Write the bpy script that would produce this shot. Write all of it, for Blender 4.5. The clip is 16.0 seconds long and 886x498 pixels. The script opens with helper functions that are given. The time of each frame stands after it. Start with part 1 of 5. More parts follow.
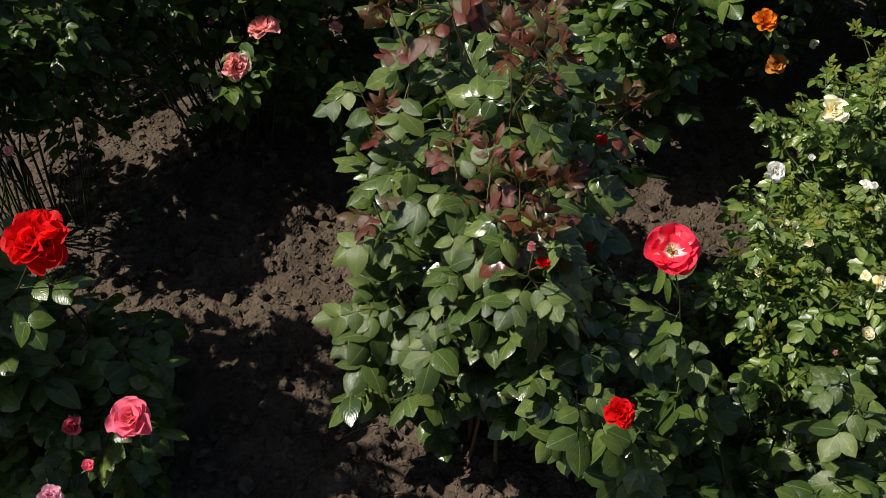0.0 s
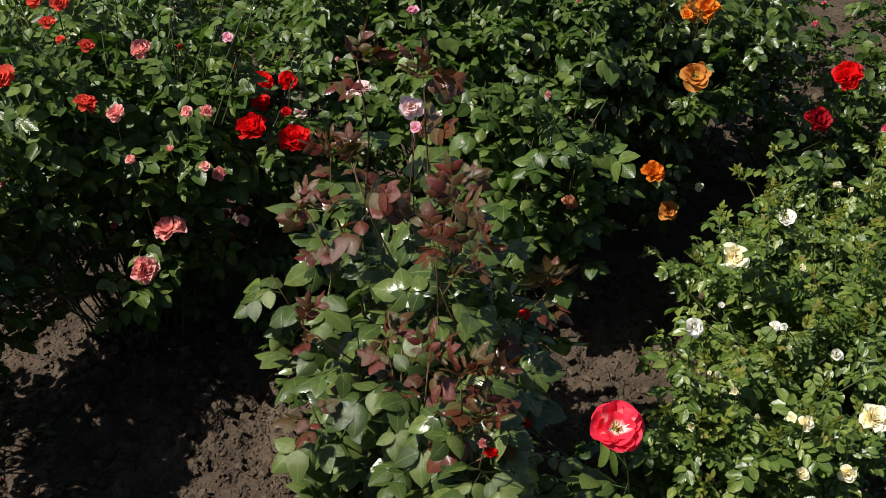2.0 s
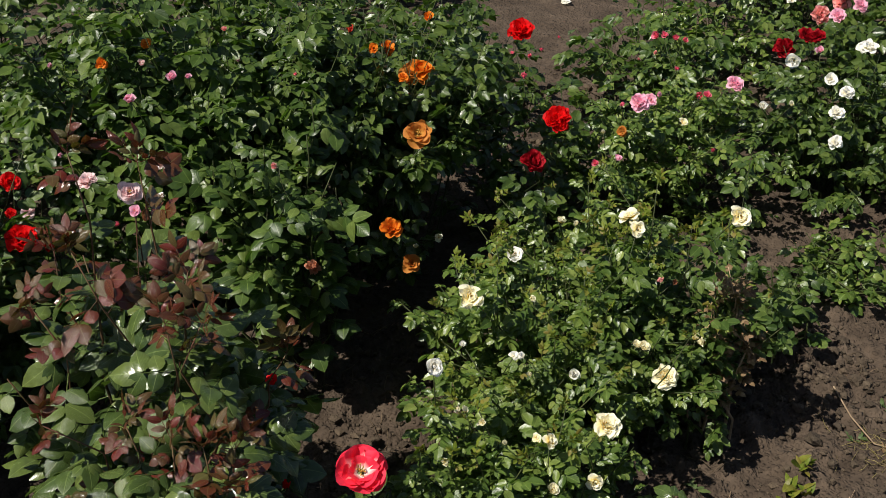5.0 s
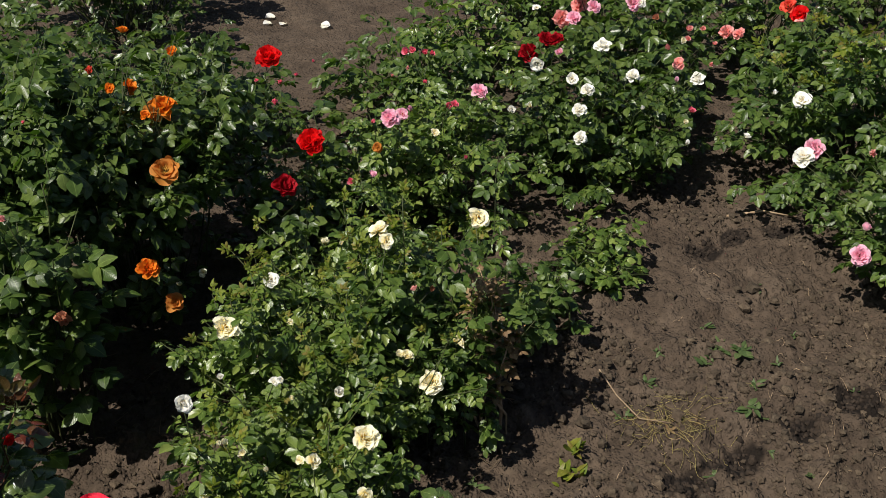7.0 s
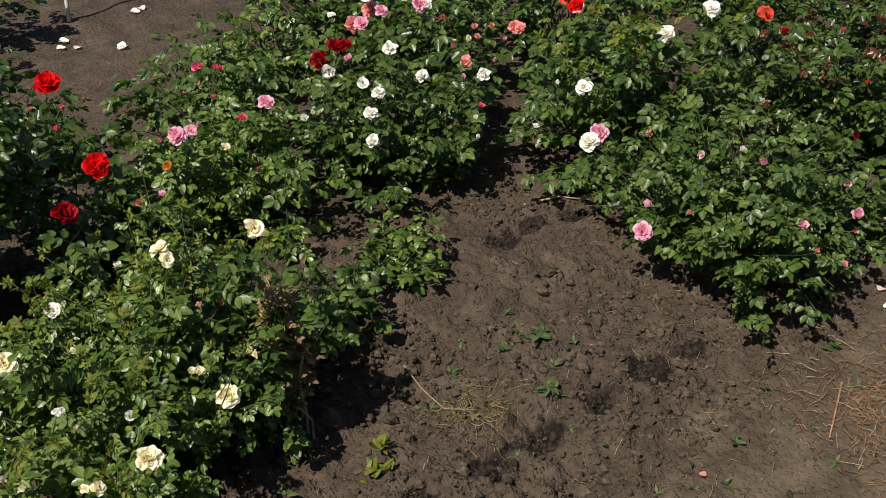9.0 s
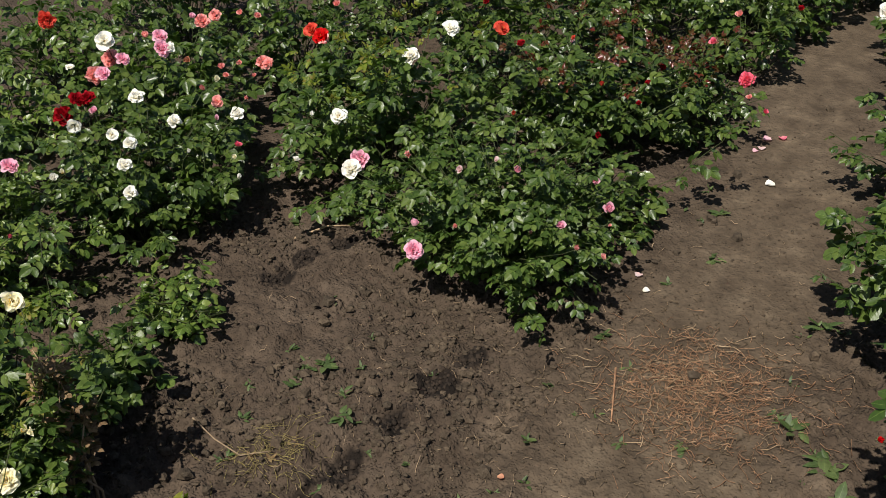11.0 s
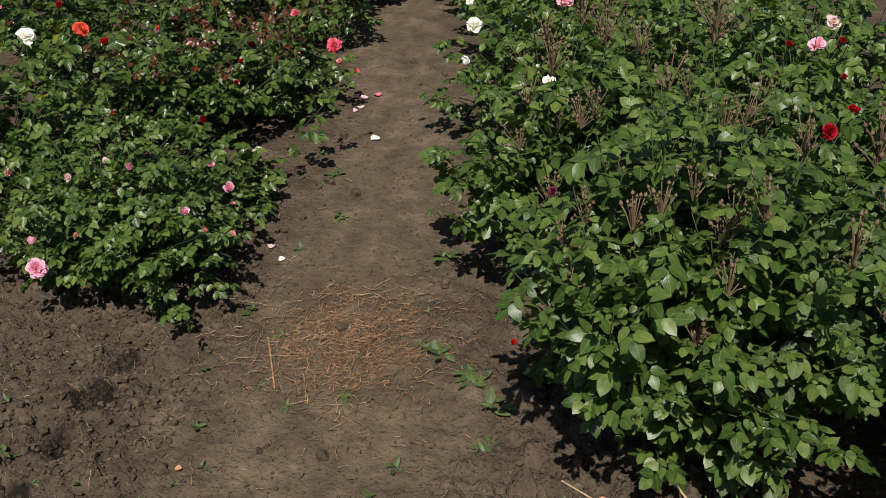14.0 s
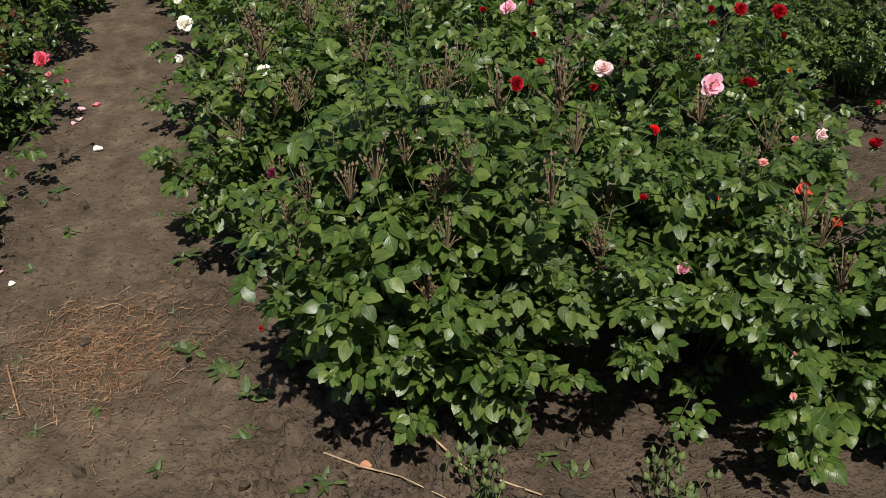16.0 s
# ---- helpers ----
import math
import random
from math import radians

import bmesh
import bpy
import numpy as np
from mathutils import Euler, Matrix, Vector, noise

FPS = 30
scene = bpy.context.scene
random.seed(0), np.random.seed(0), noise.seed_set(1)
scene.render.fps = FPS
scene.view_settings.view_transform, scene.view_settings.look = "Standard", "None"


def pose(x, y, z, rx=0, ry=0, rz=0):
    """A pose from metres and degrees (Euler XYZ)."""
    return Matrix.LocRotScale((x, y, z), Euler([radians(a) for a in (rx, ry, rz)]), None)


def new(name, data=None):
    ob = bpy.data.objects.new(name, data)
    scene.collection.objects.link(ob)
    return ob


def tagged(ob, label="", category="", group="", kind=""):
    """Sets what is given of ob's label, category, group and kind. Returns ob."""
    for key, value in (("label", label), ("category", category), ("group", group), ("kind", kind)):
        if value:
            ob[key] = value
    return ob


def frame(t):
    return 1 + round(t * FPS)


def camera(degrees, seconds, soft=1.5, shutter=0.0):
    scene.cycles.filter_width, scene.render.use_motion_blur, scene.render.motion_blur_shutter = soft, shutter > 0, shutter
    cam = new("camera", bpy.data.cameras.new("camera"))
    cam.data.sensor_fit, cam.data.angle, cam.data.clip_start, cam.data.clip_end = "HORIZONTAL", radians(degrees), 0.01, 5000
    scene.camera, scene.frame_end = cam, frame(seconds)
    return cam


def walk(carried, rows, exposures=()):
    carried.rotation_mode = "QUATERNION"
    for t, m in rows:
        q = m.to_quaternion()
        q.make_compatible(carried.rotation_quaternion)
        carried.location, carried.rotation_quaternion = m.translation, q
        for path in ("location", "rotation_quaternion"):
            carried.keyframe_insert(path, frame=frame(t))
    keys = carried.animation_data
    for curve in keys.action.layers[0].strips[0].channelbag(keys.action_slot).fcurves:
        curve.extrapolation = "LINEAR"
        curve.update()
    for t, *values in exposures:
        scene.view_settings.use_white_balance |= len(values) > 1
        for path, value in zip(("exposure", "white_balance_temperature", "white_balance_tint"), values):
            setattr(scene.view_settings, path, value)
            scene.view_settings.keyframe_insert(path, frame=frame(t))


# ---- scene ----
EXPO = [(0.0, 0.54), (3.7, 0.48), (5.8, 0.36), (9.0, 0.34), (16.0, 0.36)]
cam = camera(44.87, 16.0, soft=0.5)
PATH = [
    # seconds, eye, yaw, pitch, roll
    (0.0, (0.000, 0.000, 1.511), 0.00, -45.90, 0.78),
    (0.5, (-0.010, 0.012, 1.497), -3.80, -44.43, -0.73),
    (1.0, (-0.036, 0.031, 1.526), -6.15, -42.63, -1.33),
    (1.5, (-0.044, 0.040, 1.549), -6.58, -40.23, -1.68),
    (2.0, (-0.051, 0.044, 1.565), -7.83, -38.45, -0.04),
    (2.5, (-0.058, 0.040, 1.573), -9.77, -37.38, 0.73),
    (3.0, (-0.056, 0.027, 1.580), -12.80, -36.86, 1.48),
    (3.5, (-0.042, 0.017, 1.585), -14.77, -36.22, 1.12),
    (3.7, (-0.031, 0.013, 1.586), -15.51, -36.14, 1.05),
    (5.8, (0.030, -0.051, 1.581), -27.15, -33.41, 0.68),
    (6.0, (0.042, -0.055, 1.580), -28.38, -33.33, 0.71),
    (6.5, (0.070, -0.076, 1.582), -31.07, -33.07, 0.72),
    (7.0, (0.107, -0.099, 1.585), -33.78, -33.04, 0.49),
    (7.5, (0.139, -0.129, 1.588), -36.01, -33.02, 0.40),
    (8.0, (0.168, -0.162, 1.587), -38.32, -33.08, 0.91),
    (8.5, (0.184, -0.188, 1.592), -40.03, -32.95, 0.44),
    (9.0, (0.198, -0.209, 1.600), -42.92, -32.70, 0.14),
    (9.2, (0.203, -0.214, 1.599), -44.28, -32.31, -0.26),
    (11.3, (0.197, -0.226, 1.619), -58.66, -31.06, -0.15),
    (11.5, (0.194, -0.232, 1.616), -59.89, -30.86, -0.35),
    (12.0, (0.190, -0.237, 1.612), -63.78, -31.03, -0.16),
    (12.5, (0.180, -0.239, 1.610), -67.33, -31.16, -0.04),
    (13.0, (0.164, -0.249, 1.613), -71.23, -31.52, -0.06),
    (13.5, (0.151, -0.256, 1.612), -75.24, -31.76, -0.03),
    (14.0, (0.131, -0.263, 1.615), -79.38, -31.96, -0.37),
    (14.5, (0.111, -0.279, 1.617), -83.35, -31.68, -0.98),
    (15.0, (0.096, -0.296, 1.615), -87.72, -31.98, -0.79),
    (15.5, (0.084, -0.316, 1.612), -90.68, -32.29, -1.07),
    (16.0, (0.068, -0.340, 1.613), -94.07, -32.38, -0.83),
]
walk(cam, [(t, pose(*eye, 90 + pitch, 0, yaw) @ pose(0, 0, 0, 0, 0, roll)) for t, eye, yaw, pitch, roll in PATH], EXPO)

# ---- world, sun, exposure ----
SUN_AZ, SUN_EL = 185.0, 57.0          # degrees: counter-clockwise from +x, and above the ground
sun_dir = Vector((math.cos(radians(SUN_AZ)) * math.cos(radians(SUN_EL)), math.sin(radians(SUN_AZ)) * math.cos(radians(SUN_EL)), math.sin(radians(SUN_EL))))
world = bpy.data.worlds.new("sky")
scene.world = world
world.use_nodes = True
wn = world.node_tree
sky = wn.nodes.new("ShaderNodeTexSky")
sky.sky_type, sky.sun_disc = "NISHITA", False
sky.sun_elevation, sky.sun_rotation = radians(SUN_EL), radians(90 - SUN_AZ)
wn.links.new(sky.outputs[0], wn.nodes["Background"].inputs[0])
wn.nodes["Background"].inputs[1].default_value = 0.054
sun = new("sun", bpy.data.lights.new("sun", "SUN"))
sun.data.energy, sun.data.angle, sun.data.color = 5.0, radians(0.55), (1.0, 0.95, 0.86)
sun.matrix_world = sun_dir.to_track_quat("Z", "Y").to_matrix().to_4x4()


# ---- materials ----
def nodes_of(name):
    m = bpy.data.materials.new(name)
    m.use_nodes = True
    t = m.node_tree
    return m, t, t.nodes["Principled BSDF"]


def node(t, kind, **props):
    n = t.nodes.new("ShaderNode" + kind)
    for k, v in props.items():
        n.inputs[k.replace("_", " ")].default_value = v
    return n


def mathn(t, op, a, b=None):
    n = t.nodes.new("ShaderNodeMath")
    n.operation = op
    for i, v in enumerate((a, b)):
        if v is None:
            continue
        if isinstance(v, (int, float)):
            n.inputs[i].default_value = v
        else:
            t.links.new(v, n.inputs[i])
    return n.outputs[0]


def ramp(t, fac, stops):
    n = t.nodes.new("ShaderNodeValToRGB")
    el = n.color_ramp.elements
    while len(el) < len(stops):
        el.new(0.5)
    for e, (p, c) in zip(el, stops):
        e.position, e.color = p, (*c, 1)
    t.links.new(fac, n.inputs[0])
    return n.outputs[0]


def mixc(t, fac, a, b, mode="MIX"):
    n = t.nodes.new("ShaderNodeMix")
    n.data_type, n.blend_type = "RGBA", mode
    for s, v in ((n.inputs[0], fac), (n.inputs[6], a), (n.inputs[7], b)):
        if isinstance(v, (int, float)):
            s.default_value = v
        elif isinstance(v, tuple):
            s.default_value = (*v, 1)
        else:
            t.links.new(v, s)
    return n.outputs[2]


def uv_split(t):
    uv = t.nodes.new("ShaderNodeUVMap")
    s = t.nodes.new("ShaderNodeSeparateXYZ")
    t.links.new(uv.outputs[0], s.inputs[0])
    return s.outputs[0], s.outputs[1]


def spread(t):
    """A chance number for each leaf, whether it is an object or an island."""
    g, o = t.nodes.new("ShaderNodeNewGeometry"), t.nodes.new("ShaderNodeObjectInfo")
    return mathn(t, "FRACT", mathn(t, "ADD", g.outputs["Random Per Island"], o.outputs["Random"]))


def leaf_material(name, dark, mid, light, rough=0.38, through_=0.25, spec=0.5):
    m, t, p = nodes_of(name)
    u, v = uv_split(t)
    col = ramp(t, spread(t), ((0.0, dark), (0.55, mid), (1.0, light)))
    side = mathn(t, "ABSOLUTE", mathn(t, "SUBTRACT", u, 0.5))
    rib = mathn(t, "LESS_THAN", side, 0.022)
    col = mixc(t, mathn(t, "MULTIPLY", rib, 0.35), col, tuple(min(1, c * 1.9 + 0.02) for c in light))
    n = node(t, "TexNoise", Scale=85.0, Detail=3.0)
    tc = t.nodes.new("ShaderNodeTexCoord")
    t.links.new(tc.outputs["Object"], n.inputs["Vector"])
    col = mixc(t, 0.45, col, ramp(t, n.outputs[0], ((0.3, (0.45, 0.45, 0.4)), (0.7, (1.25, 1.25, 1.15)))), "MULTIPLY")
    veins = mathn(t, "SINE", mathn(t, "MULTIPLY", mathn(t, "SUBTRACT", v, mathn(t, "MULTIPLY", side, 0.9)), 46.0))
    hgt = mathn(t, "ADD", mathn(t, "MULTIPLY", veins, 0.06), mathn(t, "MULTIPLY", n.outputs[0], 0.9))
    b = node(t, "Bump", Strength=0.55, Distance=0.0016)
    t.links.new(hgt, b.inputs["Height"])
    t.links.new(b.outputs[0], p.inputs["Normal"])
    t.links.new(col, p.inputs["Base Color"])
    r = t.nodes.new("ShaderNodeMapRange")
    r.inputs[3].default_value, r.inputs[4].default_value = rough - 0.12, rough + 0.12
    t.links.new(n.outputs[0], r.inputs[0])
    t.links.new(r.outputs[0], p.inputs["Roughness"])
    p.inputs["Specular IOR Level"].default_value = spec
    tr = t.nodes.new("ShaderNodeBsdfTranslucent")
    t.links.new(mixc(t, 1.0, col, (1.25, 1.65, 0.6), "MULTIPLY"), tr.inputs[0])
    mx = t.nodes.new("ShaderNodeMixShader")
    mx.inputs[0].default_value = through_
    t.links.new(p.outputs[0], mx.inputs[1])
    t.links.new(tr.outputs[0], mx.inputs[2])
    t.links.new(mx.outputs[0], t.nodes["Material Output"].inputs[0])
    return m


def petal_material(name, edge, heart, streak=0.22, through_=0.45, split=(0.1, 0.75)):
    """Petal colour: heart at the base of each petal, edge at its rim."""
    m, t, p = nodes_of(name)
    u, v = uv_split(t)
    col = ramp(t, v, ((split[0], heart), (split[1], edge)))
    n = node(t, "TexNoise", Scale=9.0, Detail=4.0)
    mp = t.nodes.new("ShaderNodeCombineXYZ")
    t.links.new(mathn(t, "MULTIPLY", u, 6.0), mp.inputs[0])
    t.links.new(mathn(t, "ADD", v, mathn(t, "MULTIPLY", spread(t), 20.0)), mp.inputs[1])
    n.inputs["Scale"].default_value = 2.5
    t.links.new(mp.outputs[0], n.inputs["Vector"])
    col = mixc(t, streak, col, ramp(t, n.outputs[0], ((0.25, (0.55, 0.5, 0.5)), (0.75, (1.3, 1.3, 1.3)))), "MULTIPLY")
    t.links.new(col, p.inputs["Base Color"])
    p.inputs["Roughness"].default_value = 0.6
    p.inputs["Specular IOR Level"].default_value = 0.25
    b = node(t, "Bump", Strength=0.3, Distance=0.001)
    t.links.new(n.outputs[0], b.inputs["Height"])
    t.links.new(b.outputs[0], p.inputs["Normal"])
    tr = t.nodes.new("ShaderNodeBsdfTranslucent")
    t.links.new(col, tr.inputs[0])
    mx = t.nodes.new("ShaderNodeMixShader")
    mx.inputs[0].default_value = through_
    t.links.new(p.outputs[0], mx.inputs[1])
    t.links.new(tr.outputs[0], mx.inputs[2])
    t.links.new(mx.outputs[0], t.nodes["Material Output"].inputs[0])
    return m


def plain_material(name, stops, scale=30.0, rough=0.8, bump=0.4, dist=0.003):
    """Noise-mottled surface in object space."""
    m, t, p = nodes_of(name)
    tc = t.nodes.new("ShaderNodeTexCoord")
    n = node(t, "TexNoise", Scale=scale, Detail=6.0, Roughness=0.65)
    t.links.new(tc.outputs["Object"], n.inputs["Vector"])
    col = ramp(t, n.outputs[0], stops)
    col = mixc(t, 0.7, col, ramp(t, spread(t), ((0.0, (0.6, 0.6, 0.6)), (1.0, (1.35, 1.3, 1.25)))), "MULTIPLY")
    t.links.new(col, p.inputs["Base Color"])
    p.inputs["Roughness"].default_value = rough
    p.inputs["Specular IOR Level"].default_value = 0.25
    b = node(t, "Bump", Strength=bump, Distance=dist)
    t.links.new(n.outputs[0], b.inputs["Height"])
    t.links.new(b.outputs[0], p.inputs["Normal"])
    return m


def soil_material():
    m, t, p = nodes_of("garden_soil")
    tc = t.nodes.new("ShaderNodeTexCoord")
    ns = []
    for s, d in ((0.9, 3.0), (9.0, 5.0), (45.0, 4.0), (190.0, 3.0)):
        n = node(t, "TexNoise", Scale=s, Detail=d, Roughness=0.62)
        t.links.new(tc.outputs["Object"], n.inputs["Vector"])
        ns.append(n.outputs[0])
    col = ramp(t, ns[1], ((0.3, (0.050, 0.037, 0.025)), (0.55, (0.088, 0.067, 0.046)), (0.75, (0.132, 0.103, 0.071))))
    col = mixc(t, 0.25, col, ramp(t, ns[0], ((0.35, (0.7, 0.68, 0.68)), (0.65, (1.25, 1.25, 1.25)))), "MULTIPLY")
    col = mixc(t, 0.5, col, ramp(t, ns[2], ((0.3, (0.5, 0.5, 0.5)), (0.5, (1.0, 1.0, 1.0)), (0.72, (1.35, 1.3, 1.25)))), "MULTIPLY")
    damp = t.nodes.new("ShaderNodeAttribute")
    damp.attribute_name = "damp"
    col = mixc(t, damp.outputs["Fac"], col, mixc(t, 1.0, col, (0.17, 0.16, 0.16), "MULTIPLY"))
    trod = t.nodes.new("ShaderNodeAttribute")
    trod.attribute_name = "trod"
    col = mixc(t, 1.0, col, ramp(t, trod.outputs["Fac"], ((0.0, (0.78, 0.74, 0.76)), (1.0, (1.02, 0.99, 0.97)))), "MULTIPLY")
    t.links.new(col, p.inputs["Base Color"])
    p.inputs["Roughness"].default_value = 0.93
    p.inputs["Specular IOR Level"].default_value = 0.2
    crumbs = []
    for sc in (38.0, 85.0, 140.0):
        vo = t.nodes.new("ShaderNodeTexVoronoi")
        vo.inputs["Scale"].default_value = sc
        t.links.new(tc.outputs["Object"], vo.inputs["Vector"])
        dome = t.nodes.new("ShaderNodeMapRange")
        dome.interpolation_type = "SMOOTHSTEP"
        dome.inputs[1].default_value, dome.inputs[2].default_value, dome.inputs[3].default_value, dome.inputs[4].default_value = 0.12, 0.52, 1.0, 0.0
        t.links.new(vo.outputs["Distance"], dome.inputs[0])
        crumbs.append(dome.outputs[0])
    loose = mathn(t, "SUBTRACT", 1.0, mathn(t, "MULTIPLY", trod.outputs["Fac"], 0.5))
    h = mathn(t, "ADD", mathn(t, "MULTIPLY", ns[2], 0.22), mathn(t, "MULTIPLY", ns[3], 0.03))
    h = mathn(t, "ADD", h, mathn(t, "MULTIPLY", loose, mathn(t, "ADD", mathn(t, "MULTIPLY", crumbs[0], 0.55), mathn(t, "ADD", mathn(t, "MULTIPLY", crumbs[1], 0.45), mathn(t, "MULTIPLY", crumbs[2], 0.22)))))
    b = node(t, "Bump", Strength=1.0, Distance=0.0070)
    t.links.new(h, b.inputs["Height"])
    t.links.new(b.outputs[0], p.inputs["Normal"])
    return m


LEAF = {
    "glossy": leaf_material("glossy_rose_leaf", (0.033, 0.056, 0.015), (0.066, 0.100, 0.025), (0.116, 0.152, 0.040), 0.24, 0.20, 0.52),
    "maroon": leaf_material("young_maroon_leaf", (0.105, 0.015, 0.010), (0.084, 0.035, 0.014), (0.074, 0.066, 0.020), 0.20, 0.20, 0.6),
    "small": leaf_material("light_green_leaf", (0.048, 0.088, 0.017), (0.099, 0.152, 0.029), (0.188, 0.234, 0.055), 0.30, 0.28, 0.5),
    "tip": leaf_material("yellow_green_tip_leaf", (0.120, 0.165, 0.020), (0.180, 0.215, 0.028), (0.190, 0.150, 0.034), 0.42, 0.35, 0.35),
    "dark": leaf_material("dark_rose_leaf", (0.025, 0.048, 0.011), (0.057, 0.094, 0.019), (0.108, 0.148, 0.034), 0.30, 0.26, 0.42),
    "matt": leaf_material("mid_green_leaf", (0.032, 0.062, 0.013), (0.066, 0.110, 0.022), (0.121, 0.166, 0.040), 0.36, 0.28, 0.36),
    "weed": leaf_material("weed_leaf", (0.050, 0.080, 0.025), (0.075, 0.115, 0.035), (0.110, 0.145, 0.050), 0.5, 0.3),
    "dry": leaf_material("dried_leaf", (0.110, 0.060, 0.028), (0.190, 0.115, 0.055), (0.290, 0.200, 0.100), 0.7, 0.2),
}
STEM = plain_material("green_brown_stem", ((0.3, (0.030, 0.048, 0.014)), (0.7, (0.048, 0.052, 0.020))), 25.0, 0.55, 0.3, 0.001)
RED_STEM = plain_material("reddish_stem", ((0.3, (0.110, 0.040, 0.028)), (0.7, (0.090, 0.075, 0.035))), 25.0, 0.5, 0.3, 0.001)
CALYX = plain_material("calyx_green", ((0.3, (0.060, 0.100, 0.030)), (0.7, (0.110, 0.130, 0.050))), 60.0, 0.6, 0.2, 0.001)
BUDS = plain_material("spent_bud_brown", ((0.3, (0.075, 0.055, 0.030)), (0.7, (0.160, 0.115, 0.070))), 90.0, 0.7, 0.3, 0.001)
STAMEN = plain_material("stamen_yellow", ((0.3, (0.45, 0.26, 0.04)), (0.7, (0.70, 0.45, 0.10))), 200.0, 0.7, 0.2, 0.001)
PETAL = {
    "red": petal_material("deep_red_petal", (0.86, 0.012, 0.014), (0.66, 0.008, 0.012), 0.15, 0.6),
    "crimson": petal_material("crimson_petal", (0.42, 0.006, 0.016), (0.28, 0.004, 0.012)),
    "bicolor": petal_material("red_petal_with_white_heart", (0.92, 0.045, 0.095), (0.96, 0.88, 0.82), split=(0.14, 0.52)),
    "pink": petal_material("soft_pink_petal", (0.95, 0.55, 0.68), (0.93, 0.60, 0.64)),
    "hotpink": petal_material("strong_pink_petal", (0.90, 0.20, 0.30), (0.86, 0.32, 0.36)),
    "salmon": petal_material("salmon_petal", (0.93, 0.45, 0.42), (0.92, 0.55, 0.44)),
    "coral": petal_material("coral_petal", (0.80, 0.11, 0.07), (0.75, 0.16, 0.08)),
    "blush": petal_material("blush_white_petal", (0.90, 0.72, 0.72), (0.90, 0.62, 0.60)),
    "white": petal_material("white_petal", (0.97, 0.96, 0.91), (0.96, 0.92, 0.74), 0.15, 0.42),
    "cream": petal_material("cream_petal", (0.98, 0.95, 0.76), (0.96, 0.80, 0.28), 0.15, 0.42),
    "orange": petal_material("orange_petal", (0.85, 0.26, 0.020), (0.80, 0.30, 0.020)),
    "amber": petal_material("faded_amber_petal", (0.62, 0.25, 0.050), (0.62, 0.33, 0.060)),
    "peach": petal_material("peach_petal", (0.62, 0.28, 0.17), (0.66, 0.34, 0.20)),
    "purple": petal_material("purple_petal", (0.28, 0.020, 0.10), (0.30, 0.03, 0.10)),
}
SOIL = soil_material()
CLOD = plain_material("soil_clod", ((0.3, (0.042, 0.030, 0.020)), (0.55, (0.076, 0.057, 0.039)), (0.75, (0.115, 0.089, 0.062))), 60.0, 0.95, 1.0, 0.008)
DAMP_CLOD = plain_material("damp_soil_clod", ((0.3, (0.016, 0.011, 0.008)), (0.7, (0.038, 0.027, 0.019))), 60.0, 0.9, 1.0, 0.006)
STRAW = plain_material("dry_straw", ((0.3, (0.120, 0.062, 0.036)), (0.7, (0.380, 0.225, 0.130))), 40.0, 0.8, 0.3, 0.001)
PALE_WOOD = plain_material("pale_weathered_wood", ((0.3, (0.42, 0.38, 0.32)), (0.7, (0.62, 0.58, 0.50))), 60.0, 0.8, 0.3, 0.001)
YELLOW_STALK = plain_material("withered_yellow_stalk", ((0.3, (0.150, 0.120, 0.040)), (0.7, (0.300, 0.250, 0.100))), 40.0, 0.8, 0.3, 0.001)
TWIG = plain_material("dry_twig", ((0.3, (0.22, 0.15, 0.09)), (0.7, (0.42, 0.31, 0.20))), 40.0, 0.8, 0.3, 0.001)


# ---- builders ----
RNG = np.random.default_rng(7)


def mesh_from(name, verts, faces, uvs=None, mats=(), mat_index=None, smooth=True):
    """verts (n, 3); faces (m, 4) with -1 in the last column for triangles; uvs (n, 2) per vertex."""
    me = bpy.data.meshes.new(name)
    faces = np.asarray(faces, dtype=np.int64)
    tri = faces[:, 3] < 0
    size = np.where(tri, 3, 4)
    flat = faces.ravel()
    flat = flat[flat >= 0]
    me.vertices.add(len(verts))
    me.vertices.foreach_set("co", np.asarray(verts, dtype=np.float32).ravel())
    me.loops.add(len(flat))
    me.loops.foreach_set("vertex_index", flat.astype(np.int32))
    me.polygons.add(len(faces))
    me.polygons.foreach_set("loop_start", np.concatenate(([0], np.cumsum(size)[:-1])).astype(np.int32))
    me.polygons.foreach_set("use_smooth", np.full(len(faces), smooth))
    for m in mats:
        me.materials.append(m)
    if mat_index is not None:
        me.polygons.foreach_set("material_index", np.asarray(mat_index, dtype=np.int32))
    if uvs is not None:
        me.uv_layers.new(name="UVMap").data.foreach_set("uv", np.asarray(uvs, dtype=np.float32)[flat].ravel())
    me.update(calc_edges=True)
    me.validate()
    return me


class Soup:
    """Collects pieces of geometry for one mesh."""

    def __init__(self):
        self.v, self.f, self.u, self.m, self.n = [], [], [], [], 0

    def add(self, v, f, u=None, m=0):
        f = np.asarray(f)
        self.v.append(np.asarray(v, dtype=float))
        self.f.append(np.where(f >= 0, f + self.n, -1))
        self.u.append(np.zeros((len(v), 2)) if u is None else u)
        self.m.append(np.full(len(f), m))
        self.n += len(v)

    def mesh(self, name, mats, smooth=True):
        return mesh_from(name, np.concatenate(self.v), np.concatenate(self.f), np.concatenate(self.u), mats, np.concatenate(self.m), smooth)


def part(name, me, parent, label=""):
    ob = new(name, me)
    ob.parent = parent
    return tagged(ob, label)


